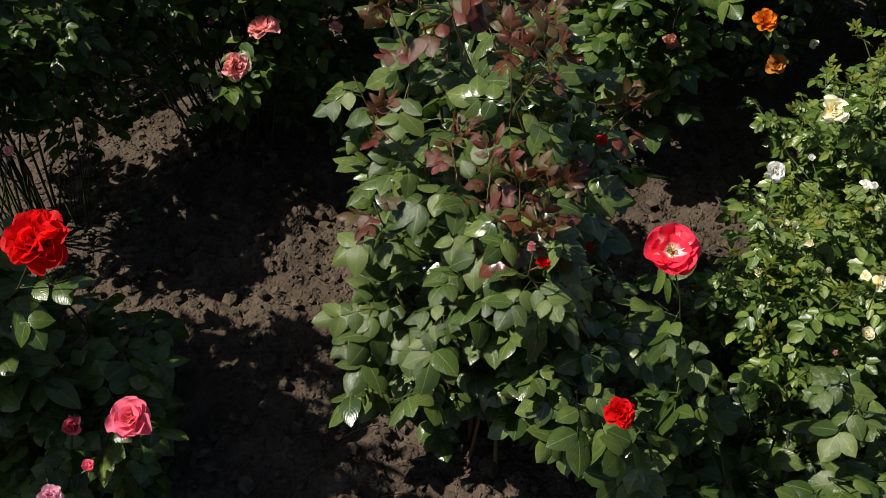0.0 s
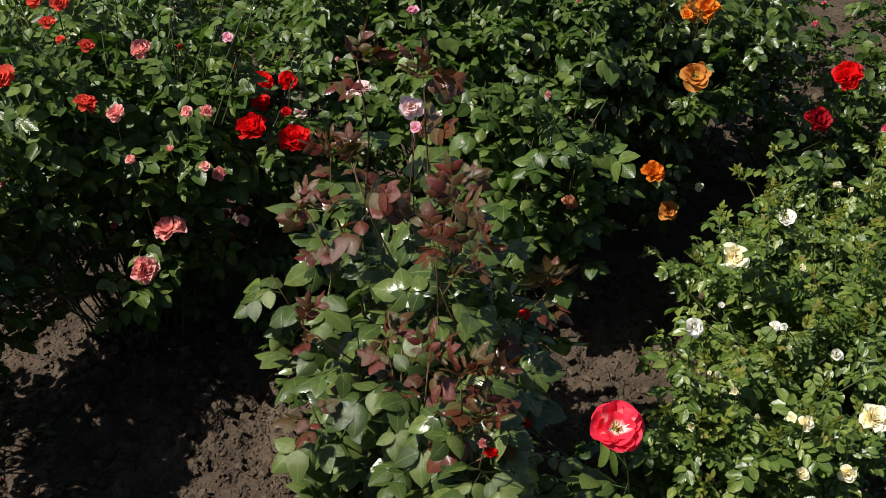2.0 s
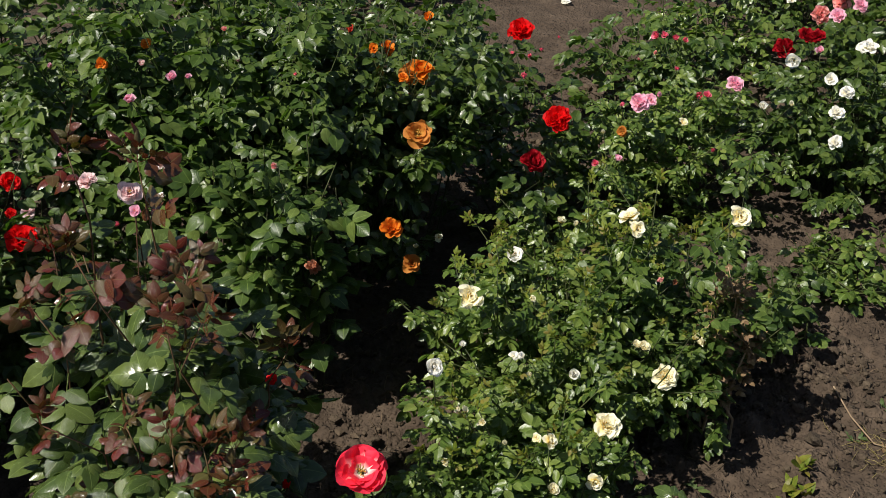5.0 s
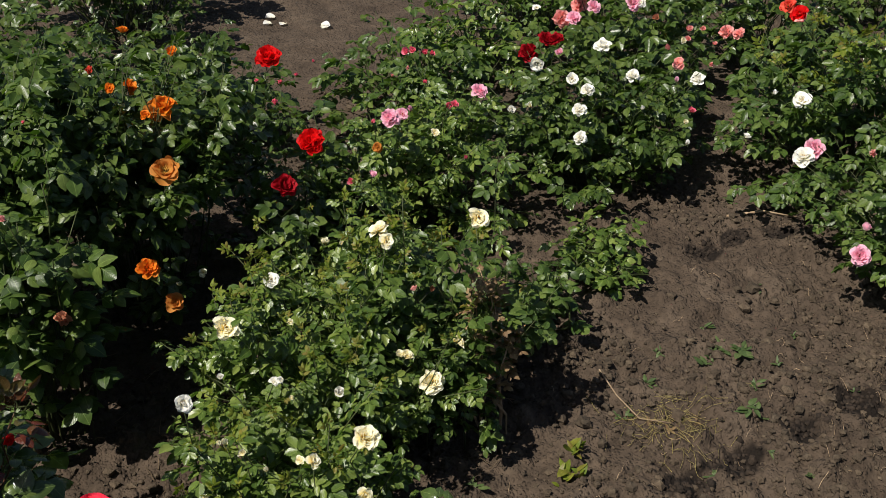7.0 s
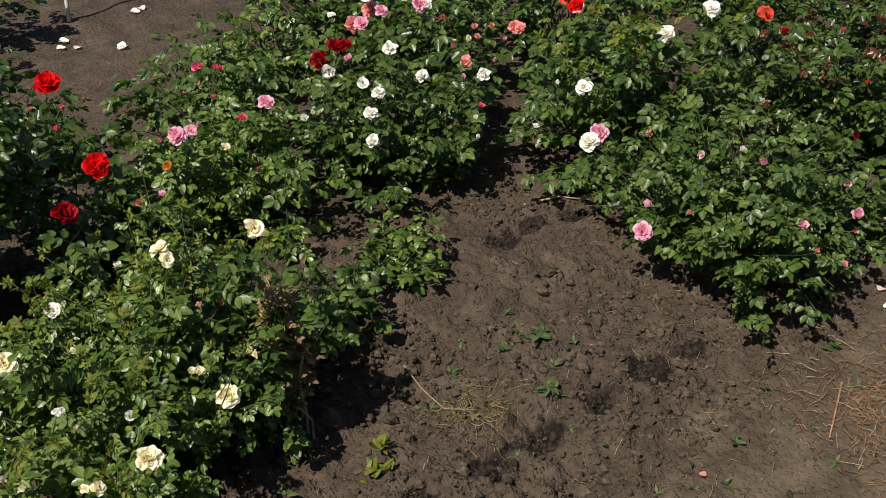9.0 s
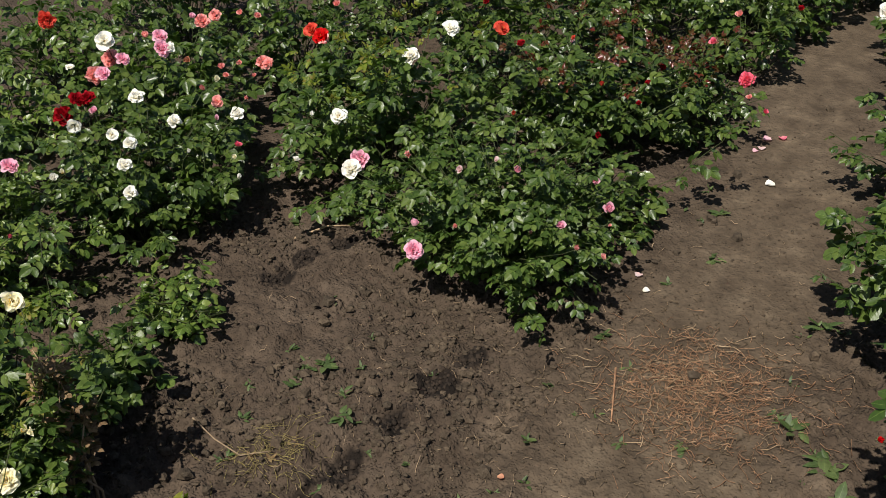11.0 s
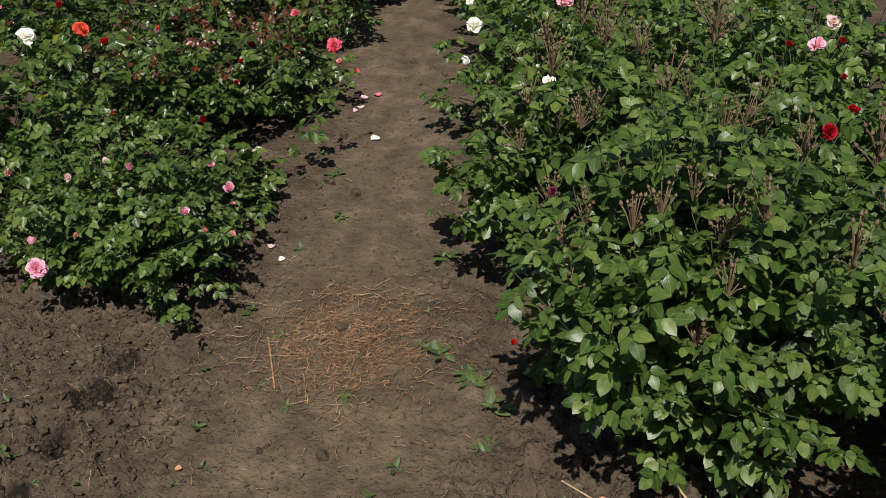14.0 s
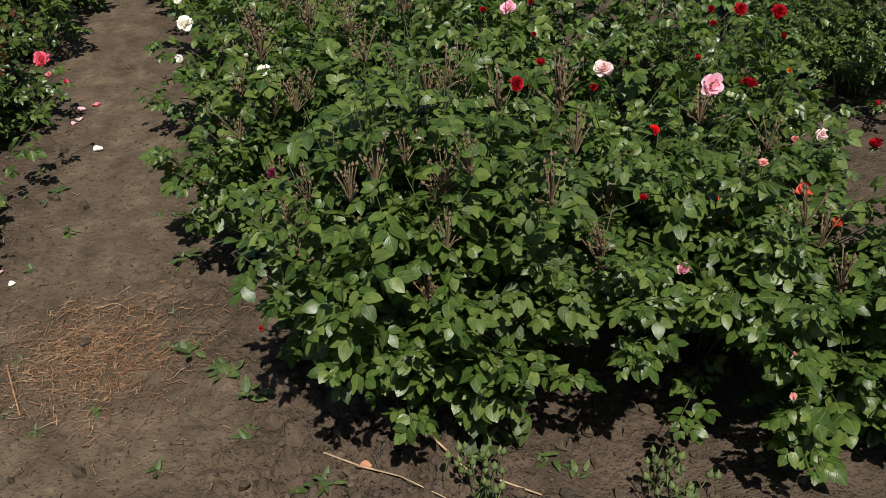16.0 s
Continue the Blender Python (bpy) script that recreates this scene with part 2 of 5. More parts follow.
def unit(v):
    v = np.asarray(v, dtype=float)
    return v / (math.sqrt(v[0] * v[0] + v[1] * v[1] + v[2] * v[2]) + 1e-9)


def cross(a, b):
    return np.array([a[1] * b[2] - a[2] * b[1], a[2] * b[0] - a[0] * b[2], a[0] * b[1] - a[1] * b[0]])


def basis(forward, up):
    """Columns: side, forward, normal."""
    f = unit(forward)
    s = unit(cross(f, up))
    return np.stack([s, f, cross(s, f)], axis=1)


def tube(soup, pts, r0, r1, sides=5, m=0):
    """A tapered stem along points."""
    pts = np.asarray(pts, dtype=float)
    n = len(pts)
    d = np.gradient(pts, axis=0)
    ref = np.array([0.31, 0.17, 0.93])
    rings = []
    for i in range(n):
        b = basis(d[i], ref if abs(unit(d[i]) @ ref) < 0.95 else np.array([1.0, 0, 0]))
        a = np.linspace(0, 2 * np.pi, sides, endpoint=False)
        r = r0 + (r1 - r0) * i / (n - 1)
        rings.append(pts[i] + r * (np.cos(a)[:, None] * b[:, 0] + np.sin(a)[:, None] * b[:, 2]))
    v = np.concatenate(rings + [pts[-1:]])
    f = []
    for i in range(n - 1):
        for k in range(sides):
            k2 = (k + 1) % sides
            f.append((i * sides + k, i * sides + k2, (i + 1) * sides + k2, (i + 1) * sides + k))
    top = (n - 1) * sides
    f += [(top + k, top + (k + 1) % sides, n * sides, -1) for k in range(sides)]
    u = np.stack([np.tile(np.linspace(0, 1, sides), n).tolist() + [0.5], np.repeat(np.linspace(0, 1, n), sides).tolist() + [1.0]], axis=1)
    soup.add(v, f, u, m)


def leaflet(length, width, fold, droop, fine=True, twist=0.0, cup=0.0):
    """One leaf blade from the origin along +y, its upper face to +z. fine: 0 coarse, 1 fine, 2 between."""
    if fine == 0:
        v, u = [(0, 0, 0)], [(0.5, 0)]
        for q in (-1.0, 1.0):
            for t, w in ((0.15, 0.74), (0.50, 1.0), (0.84, 0.64)):
                x = 0.5 * width * w * q
                v.append((x, length * t, -0.6 * droop * length * t * t + (fold + 0.16) * abs(x) - cup * width * w + twist * t * x))
                u.append((0.5 + 0.5 * q, t))
        v.append((0, length, -droop * length))
        u.append((0.5, 1))
        return np.array(v, dtype=float), np.array([(0, 3, 2, 1), (0, 7, 3, -1), (0, 4, 5, 6), (0, 6, 7, -1)]), np.array(u, dtype=float)
    ts = np.array([0.09, 0.30, 0.56, 0.82]) if fine == 1 else np.array([0.16, 0.48, 0.80])
    ws = np.array([0.52, 0.96, 0.96, 0.58]) if fine == 1 else np.array([0.76, 1.0, 0.66])
    cols = (-1.0, -0.55, 0.0, 0.55, 1.0) if fine == 1 else (-1.0, 0.0, 1.0)
    c = len(cols)
    v, u = [(0, 0, 0)], [(0.5, 0)]
    for t, w in zip(ts, ws):
        for q in cols:
            x = 0.5 * width * w * q
            z = -droop * length * t * t + fold * abs(x) - cup * width * w * q * q + twist * t * x
            v.append((x, length * (t - 0.03 * abs(q)), z))
            u.append((0.5 + 0.5 * q, t))
    v.append((0, length, -droop * length))
    u.append((0.5, 1))
    n = len(ts)
    f = [(0, 2 + k, 1 + k, -1) for k in range(c - 1)]
    for i in range(n - 1):
        for k in range(c - 1):
            a = 1 + c * i + k
            f.append((a, a + 1, a + c + 1, a + c))
    a, tip = 1 + c * (n - 1), 1 + c * n
    f += [(a + k, a + k + 1, tip, -1) for k in range(c - 1)]
    return np.array(v, dtype=float), np.array(f), np.array(u, dtype=float)


def compound_leaf(seed, leaflets=5, fine=True, wide=0.63):
    """A rose leaf of unit length: a rachis with pairs of leaflets and one at the end."""
    rng = np.random.default_rng(seed)
    s = Soup()
    bow = 0.10 + 0.15 * rng.random()
    rach = lambda t: np.array([0, 0.58 * t, -bow * 0.58 * t * t])
    if fine == 1:
        tube(s, [rach(0), rach(1)], 0.012, 0.008, 3)
    slots = [(1.0, 0.0, 0.44)]
    for k in range((leaflets - 1) // 2):
        t = (0.94, 0.52, 0.2)[k] - 0.04
        for side in (-1, 1):
            slots.append((t + 0.04 * rng.standard_normal(), side, (0.40, 0.34, 0.27)[k]))
    for t, side, ln in slots:
        ln *= rng.uniform(0.9, 1.12)
        v, f, u = leaflet(ln, ln * wide * rng.uniform(0.92, 1.1), rng.uniform(0.04, 0.40), rng.uniform(0.05, 0.45), fine, 0.2 * rng.standard_normal(), rng.uniform(0.06, 0.26) if fine == 1 else rng.uniform(0.02, 0.16))
        ang = -side * radians(rng.uniform(52, 74)) if side else 0.12 * rng.standard_normal()
        tip = rng.uniform(-0.28, 0.12)
        d = np.array([-math.sin(ang), math.cos(ang), tip])
        b = basis(d, np.array([0.25 * rng.standard_normal() + side * 0.2, 0, 1.0]))
        s.add(v @ b.T + rach(t) + np.array([side * 0.012, 0, 0.004]), f, u)
    return np.concatenate(s.v), np.concatenate(s.f), np.concatenate(s.u)


LEAVES = {
    "mid5": [compound_leaf(k, 5, 2, 0.68) for k in range(8)],
    "fine5": [compound_leaf(k, 5, True, 0.76) for k in range(8)],
    "low5": [compound_leaf(k, 5, False, 0.72) for k in range(8)],
    "fine7": [compound_leaf(20 + k, 7, True, 0.66) for k in range(8)],
    "young": [compound_leaf(50 + k, 5, True, 0.50) for k in range(8)],
    "low7": [compound_leaf(20 + k, 7, False, 0.66) for k in range(8)],
}


def petal(soup, centre_r, az, tilt, length, width, cup, roll, curl, n=4, m=0):
    """One petal: rises from near the axis at azimuth az, leaning outward by tilt (0 upright, 90 flat)."""
    us = np.linspace(-1, 1, n)
    vs = np.linspace(0, 1, n)
    uu, vv = np.meshgrid(us, vs)
    half = 0.5 * width * (0.30 + 0.85 * np.sin(np.pi * np.clip(vv * 0.62 + 0.08, 0, 1)) ** 1.2) * np.sqrt(np.clip(1.0 - 0.35 * vv ** 5 * np.abs(uu), 0, 1))
    x = uu * half
    y = length * vv * (1 - 0.14 * np.abs(uu) ** 2.5 * vv)
    z = cup * (uu ** 2) * half + cup * 0.5 * length * (vv - 0.4) ** 2 - curl * length * np.clip(vv - 0.65, 0, 1) ** 2 * 2.0 + roll * length * 0.06 * np.sin(3.0 * uu + 2.0 * az) * vv
    t, a = radians(tilt), az
    out, up = np.array([math.cos(a), math.sin(a), 0]), np.array([0, 0, 1.0])
    side = np.array([-math.sin(a), math.cos(a), 0])
    along = out * math.sin(t) + up * math.cos(t)
    norm = -out * math.cos(t) + up * math.sin(t)
    v = (out * centre_r)[None] + x.ravel()[:, None] * side + y.ravel()[:, None] * along + z.ravel()[:, None] * norm
    f = [(i * n + j, i * n + j + 1, (i + 1) * n + j + 1, (i + 1) * n + j) for i in range(n - 1) for j in range(n - 1)]
    soup.add(v, f, np.stack([(uu.ravel() + 1) / 2, vv.ravel()], axis=1), m)


def bloom_mesh(name, seed, rings, mat, n_across=4):
    """A rose of unit width: rings of (petals, radius, tilt, length, width)."""
    rng = np.random.default_rng(seed)
    s = Soup()
    for k, (n, r, tilt, ln, w) in enumerate(rings):
        for i in range(n):
            az = 2 * np.pi * (i + 0.5 * (k % 2)) / n + 0.34 * rng.standard_normal()
            petal(s, r, az, tilt + 10 * rng.standard_normal(), ln * rng.uniform(0.82, 1.1), w * rng.uniform(0.85, 1.2), rng.uniform(0.25, 0.65), 2.2 * rng.standard_normal(), rng.uniform(0.0, 0.45), n_across)
    me = s.mesh(name, [mat])
    return me


DOUBLE = ((4, 0.02, 8, 0.36, 0.22), (6, 0.06, 20, 0.40, 0.26), (8, 0.09, 34, 0.43, 0.28), (9, 0.11, 50, 0.44, 0.30), (9, 0.12, 68, 0.44, 0.34), (8, 0.12, 88, 0.44, 0.38))
OPEN = ((5, 0.05, 46, 0.34, 0.34), (6, 0.05, 65, 0.43, 0.44), (7, 0.05, 82, 0.48, 0.52))
HALF = ((3, 0.01, 4, 0.44, 0.30), (4, 0.04, 10, 0.50, 0.36), (5, 0.08, 20, 0.50, 0.42), (5, 0.10, 36, 0.46, 0.46))
BUD = ((3, 0.01, -6, 0.75, 0.42), (4, 0.07, -4, 0.74, 0.46), (4, 0.12, -2, 0.68, 0.46))
LOOSE = ((3, 0.03, 12, 0.30, 0.30), (4, 0.05, 34, 0.38, 0.40), (5, 0.06, 58, 0.46, 0.46), (4, 0.06, 80, 0.50, 0.50), (3, 0.06, 104, 0.44, 0.46))
SHAPES = {"double": DOUBLE, "open": OPEN, "half": HALF, "bud": BUD, "loose": LOOSE}
bloom_cache = {}


def calyx_mesh():
    s = Soup()
    tube(s, [(0, 0, -0.16), (0, 0, -0.10), (0, 0, -0.02), (0, 0, 0.03)], 0.05, 0.12, 6)
    for i in range(5):
        a = 2 * np.pi * i / 5
        v, f, u = leaflet(0.34, 0.11, 0.3, 0.5, False)
        b = basis(np.array([math.cos(a), math.sin(a), 0.05]), np.array([0, 0, 1.0]))
        s.add(v @ b.T + np.array([0, 0, -0.03]), f, u)
    return s.mesh("calyx", [CALYX])


def stamen_mesh():
    s = Soup()
    rng = np.random.default_rng(3)
    for i in range(16):
        a, r = rng.uniform(0, 6.28), rng.uniform(0.02, 0.13)
        top = np.array([r * math.cos(a), r * math.sin(a), rng.uniform(0.10, 0.17)])
        tube(s, [top * (0.3, 0.3, 0.2), top * (0.8, 0.8, 0.8), top, top * (1.05, 1.05, 1.12)], 0.006, 0.016, 3)
    return s.mesh("stamens", [STAMEN])


CALYX_ME, STAMEN_ME = calyx_mesh(), stamen_mesh()


def bloom(parent, place, colour, shape, width, face, k):
    """A bloom as a part of its bush, with its calyx and stamens."""
    key = (colour, shape, k % 3, width > 0.05)
    if key not in bloom_cache:
        bloom_cache[key] = bloom_mesh("bloom", hash_seed(key), SHAPES[shape], PETAL[colour], 6 if width > 0.05 else 4)
    ob = part("bud" if shape == "bud" else "bloom", bloom_cache[key], parent, PETAL_WORDS[colour] + (" bud" if shape == "bud" else " bloom"))
    b = basis(np.array([-face[1], face[0], 0.01]), face)
    ob.matrix_local = Matrix.LocRotScale(Vector(place), Matrix(np.stack([b[:, 1], -b[:, 0], b[:, 2]], axis=1).tolist()).to_quaternion(), (0.93 * width, 0.93 * width, 0.93 * width))
    c = part("calyx", CALYX_ME, ob)
    if shape in ("open", "loose"):
        part("stamens", STAMEN_ME, ob, "yellow stamens")
    return ob


def hash_seed(key):
    return sum((i + 3) * ord(c) for i, c in enumerate("".join(map(str, key)))) % 9973


PETAL_WORDS = {"red": "bright red", "crimson": "dark crimson", "bicolor": "red and white", "pink": "soft pink", "hotpink": "strong pink", "salmon": "salmon pink", "coral": "coral red",
               "blush": "blush white", "white": "white", "cream": "cream yellow", "orange": "orange", "amber": "faded amber", "peach": "faded peach", "purple": "purple"}


def bend(a, b, lift, n=6, wob=0.0, rng=RNG):
    """A curved cane from a to b that leaves the ground upright."""
    a, b = np.asarray(a, dtype=float), np.asarray(b, dtype=float)
    c = a + (b - a) * np.array([0.35, 0.35, 0.62]) + np.array([0, 0, lift])
    t = np.linspace(0, 1, n)[:, None]
    p = (1 - t) ** 2 * a + 2 * t * (1 - t) * c + t ** 2 * b
    return p + wob * rng.standard_normal(p.shape) * np.array([1, 1, 0.4]) * t * (1 - t)


BLOOMS = []


def bloom_face(fl):
    """Blooms lean out of their row, towards the open bed."""
    return unit(unit(np.array([0.1 - fl[0], -0.2 - fl[1], 1.5 - fl[2]])) + np.array([0, 0, 0.9]))


def clear_of_blooms(p):
    """Whether a leaf at p leaves the blooms free to the light."""
    q = p - BLOOM_AT
    for way, far in ((BLOOM_OUT, 0.30), (BLOOM_OPEN, 0.90), (np.array(sun_dir)[None], 0.45)):
        along = np.clip((q * way).sum(1), 0, far)
        if (((q - along[:, None] * way) ** 2).sum(1) < BLOOM_CLEAR ** 2).any():
            return False
    return True


def rose_bush(name, label, base, h, rx, ry, shoots, leaf, style, flowers=(), young="", young_part=0.0, fine=True, kind5="5", lean=(0, 0), low=0.25, skirt=0.45, bare=0.30, seed=1, singles=0, stem=None, group="rose bushes", spent=0):
    """A rose bush: canes from the base to a dome of shoots, compound leaves along them, and blooms at given places.
    flowers: (x, y, z, colour, shape, width) in the world."""
    rng = np.random.default_rng(seed)
    top = new(name)
    top.location = (base[0], base[1], ground_z(base[0], base[1]) - 0.01)
    tagged(top, label, "rose bush", group)
    origin = np.array(top.location)
    if fine is False and group == "rose bushes":
        leaf, shoots = 0.9 * leaf, int(1.12 * shoots)
    stems, green = Soup(), Soup()
    leaves = []
    templates = LEAVES[("low", "fine", "mid")[int(fine)] + kind5] + LEAVES["young"]
    ends = []
    for i in range(shoots):
        a = 2.399963 * i + 0.3 * rng.standard_normal()
        q = math.sqrt((i + 0.5) / shoots)
        lump = 1 + 0.22 * math.sin(3 * a + seed) * q + 0.09 * rng.standard_normal()
        x, y = rx * q * lump * math.cos(a) + lean[0], ry * q * lump * math.sin(a) + lean[1]
        z = h * ((low + (1 - low) * math.sqrt(max(0, 1 - 0.92 * q * q))) * rng.uniform(0.68, 1.14))
        if rng.random() < skirt:
            z *= rng.uniform(0.35, 0.9)
        ends.append((np.array([x, y, z]), 1.0, None))
    for fl in flowers:
        ends.append((np.array(fl[:3]) - origin, 0.0, fl))
    for i, (end, _, fl) in enumerate(ends):
        foot = np.array([0.25 * end[0] + 0.03 * rng.standard_normal(), 0.25 * end[1] + 0.03 * rng.standard_normal(), -0.01])
        pts = bend(foot, end, 0.05 * h, 7, 0.10, rng)
        if fl is None:
            tube(stems, pts[::2] if fine != 1 else pts, (0.0033 if fine == 1 else 0.0018) + 0.0016 * rng.random(), 0.0009, 4)
        else:
            own = Soup()
            tube(own, pts, 0.0015, 0.0009, 6)
            part("flower_stem", own.mesh("flower_stem", [stem or STEM]), top)
        ln = np.linalg.norm(np.diff(pts, axis=0), axis=1).sum()
        count = max(3, int(ln * 0.72 / (0.42 * leaf)))
        az = rng.uniform(0, 6.28)
        start = bare if fl is None else max(0.22, 0.7 * bare)
        stop = 0.99 if fl is None else 0.86
        for k in range(count):
            t = start + (stop - start) * (k + rng.uniform(0.2, 0.8)) / count
            j = min(5, int(t * 6))
            w = t * 6 - j
            p = pts[j] * (1 - w) + pts[j + 1] * w
            d = unit(pts[j + 1] - pts[j])
            az += 2.4 + 0.3 * rng.standard_normal()
            rad = np.array([math.cos(az), math.sin(az), 0.0]) + 0.75 * unit(np.array([end[0] - lean[0] * 0.5, end[1] - lean[1] * 0.5, 0.02]))
            fw = unit(rad) + np.array([0, 0, rng.uniform(-0.75, 0.18)]) + 0.2 * d
            up = np.array([0.52 * rng.standard_normal(), 0.52 * rng.standard_normal(), 0.9]) + 0.65 * unit(rad)
            size = leaf * rng.uniform(0.6, 1.15) * (0.72 if t > 0.93 else 1.0)
            mi = 1 if young and t > 1 - young_part * rng.uniform(0.6, 1.3) and end[2] > 0.70 * h else 0
            size *= 0.72 if mi else 1.0
            if fine is False and p[2] < 0.42 * h and math.hypot((p[0] - lean[0]) / rx, (p[1] - lean[1]) / ry) < 0.6 and rng.random() < 0.7:
                continue
            if p[2] > 0.03 and clear_of_blooms(p + origin + 0.4 * size * unit(fw)):
                leaves.append((p, basis(fw, up) * size, mi, int(rng.integers(8)), unit(p - np.array([0, 0, 0.3 * h])) @ np.array([-0.5, -0.6, 0.6])))
        if young and fl is None and end[2] > 0.80 * h:
            for k in range(5 if fine else 3):
                fw = np.array([rng.standard_normal() * 0.6, rng.standard_normal() * 0.6, 0.8])
                leaves.append((pts[-1], basis(fw, np.array([rng.standard_normal(), rng.standard_normal(), 0.6])) * leaf * rng.uniform(0.4, 0.65), 1, 8 + int(rng.integers(8)), 1.0))
    mats = [LEAF[style]] + ([LEAF[young]] if young else [])
    order = sorted(range(len(leaves)), key=lambda i: -leaves[i][4] - 0.2 * leaves[i][0][2] / h)
    alone = set(order[:singles])
    shared = {}
    for i, (p, b, mi, k, _) in enumerate(leaves):
        v, f, u = templates[k]
        if i in alone:
            if (mi, k) not in shared:
                shared[(mi, k)] = mesh_from("leaf", v, f, u, [mats[mi]])
            ob = part("leaf", shared[(mi, k)], top)
            sc = np.linalg.norm(b[:, 1])
            ob.matrix_local = Matrix.LocRotScale(Vector(p), Matrix((b / sc).tolist()).to_quaternion(), (sc, sc, sc))
        else:
            green.add(v @ b.T + p, f, u, mi)
    tagged(part("foliage", green.mesh("foliage", mats), top), kind="stuff")
    tagged(part("cane_tangle", stems.mesh("cane_tangle", [stem or STEM]), top), kind="stuff")
    for k, fl in enumerate(flowers):
        face = unit(bloom_face(fl) + (0.10 if fl[5] > 0.062 else 0.30) * rng.standard_normal(3))
        bloom(top, tuple(np.array(fl[:3]) - origin), fl[3], fl[4], fl[5], face, k)
    for k in range(spent):
        end = ends[int(rng.integers(int(shoots * 0.75)))][0]
        bud_cluster(top, end + np.array([0, 0, rng.uniform(0.0, 0.05)]), rng)
    return top


def bud_cluster(parent, place, rng, mat=None, n=15, size=0.0062):
    """A spray of spent buds on thin stalks."""
    s = Soup()
    for i in range(n):
        tip = np.array([0.016 * rng.standard_normal(), 0.016 * rng.standard_normal(), rng.uniform(0.004, 0.075)])
        tube(s, [(0, 0, -0.01), tip * 0.6, tip], 0.0014, 0.0012, 4)
        d = unit(tip + np.array([0, 0, 0.03]))
        r = size * rng.uniform(0.5, 0.75)
        prof = ((0, 0.3), (0.5, 1.0), (1.2, 0.9), (2.0, 0.3), (2.6, 0.05))
        b = basis(d, np.array([0.3, 0.9, 0.1]))
        a = np.linspace(0, 2 * np.pi, 6, endpoint=False)
        v = np.concatenate([tip + d * r * q + r * w * (np.cos(a)[:, None] * b[:, 0] + np.sin(a)[:, None] * b[:, 2]) for q, w in prof])
        f = [(i2 * 6 + k, i2 * 6 + (k + 1) % 6, i2 * 6 + 6 + (k + 1) % 6, i2 * 6 + 6 + k) for i2 in range(4) for k in range(6)]
        s.add(v, f)
    ob = part("seed_head", s.mesh("seed_head", [mat or BUDS]), parent, "" if mat else "brown spent flower head")
    ob.location = Vector(place)
    return ob


# ---- ground ----
LATTICE = [np.random.default_rng(seed).random((256, 256)) for seed in range(12)]


def value_noise(x, y, scale, seed):
    g = LATTICE[seed]
    x, y = np.asarray(x) * scale + 1000.3, np.asarray(y) * scale + 1000.7
    i, j = np.floor(x).astype(int), np.floor(y).astype(int)
    fx, fy = x - i, y - j
    fx, fy = fx * fx * (3 - 2 * fx), fy * fy * (3 - 2 * fy)
    a, b, c, d = g[i % 256, j % 256], g[(i + 1) % 256, j % 256], g[i % 256, (j + 1) % 256], g[(i + 1) % 256, (j + 1) % 256]
    return (a * (1 - fx) + b * fx) * (1 - fy) + (c * (1 - fx) + d * fx) * fy


def lumps(x, y, scale, seed):
    """Rounded crumbs of random size, one to a cell, from 0 to about 1."""
    g, k = LATTICE[seed], LATTICE[(seed + 3) % 12]
    x, y = np.asarray(x, dtype=float) * scale + 1000.3, np.asarray(y, dtype=float) * scale + 1000.7
    i, j = np.floor(x).astype(int), np.floor(y).astype(int)
    best = np.zeros_like(x)
    for di in (-1, 0, 1):
        for dj in (-1, 0, 1):
            a, b = (i + di) % 256, (j + dj) % 256
            r = 0.30 + 0.55 * k[b, a] ** 2
            d2 = (x - i - di - g[a, b]) ** 2 + (y - j - dj - k[a, b]) ** 2
            best = np.maximum(best, r * np.clip(1 - d2 / (r * r), 0, None) ** 0.8 * (0.3 + g[b, a]))
    return best


# watering hollows beside the row of seedlings: x, y, radius, depth
HOLLOWS = ((1.883, 0.894, 0.058, 0.016), (2.014, 0.885, 0.045, 0.012), (1.733, 0.911, 0.050, 0.014), (1.554, 0.925, 0.062, 0.016), (2.035, 1.528, 0.055, 0.012),
           (2.154, 1.522, 0.045, 0.010), (2.274, 1.489, 0.045, 0.010), (1.38, 0.92, 0.055, 0.014), (1.20, 0.95, 0.05, 0.012))


def trodden(x, y):
    """1 on the trodden path, 0 on the dug beds."""
    mid = 0.33 + 0.075 * (np.asarray(x) - 1.6) + 0.10 * np.clip(np.asarray(x) - 3.0, 0, 9)
    wide = np.clip(0.34 - 0.03 * (np.asarray(x) - 1.4), 0.24, 0.42)
    a = np.clip(1.35 - np.abs(np.asarray(y) - mid) / wide + 0.5 * (value_noise(x, y, 3.0, 4) - 0.5), 0, 1)
    return a * np.clip((np.asarray(x) - 0.3) / 0.8, 0, 1)


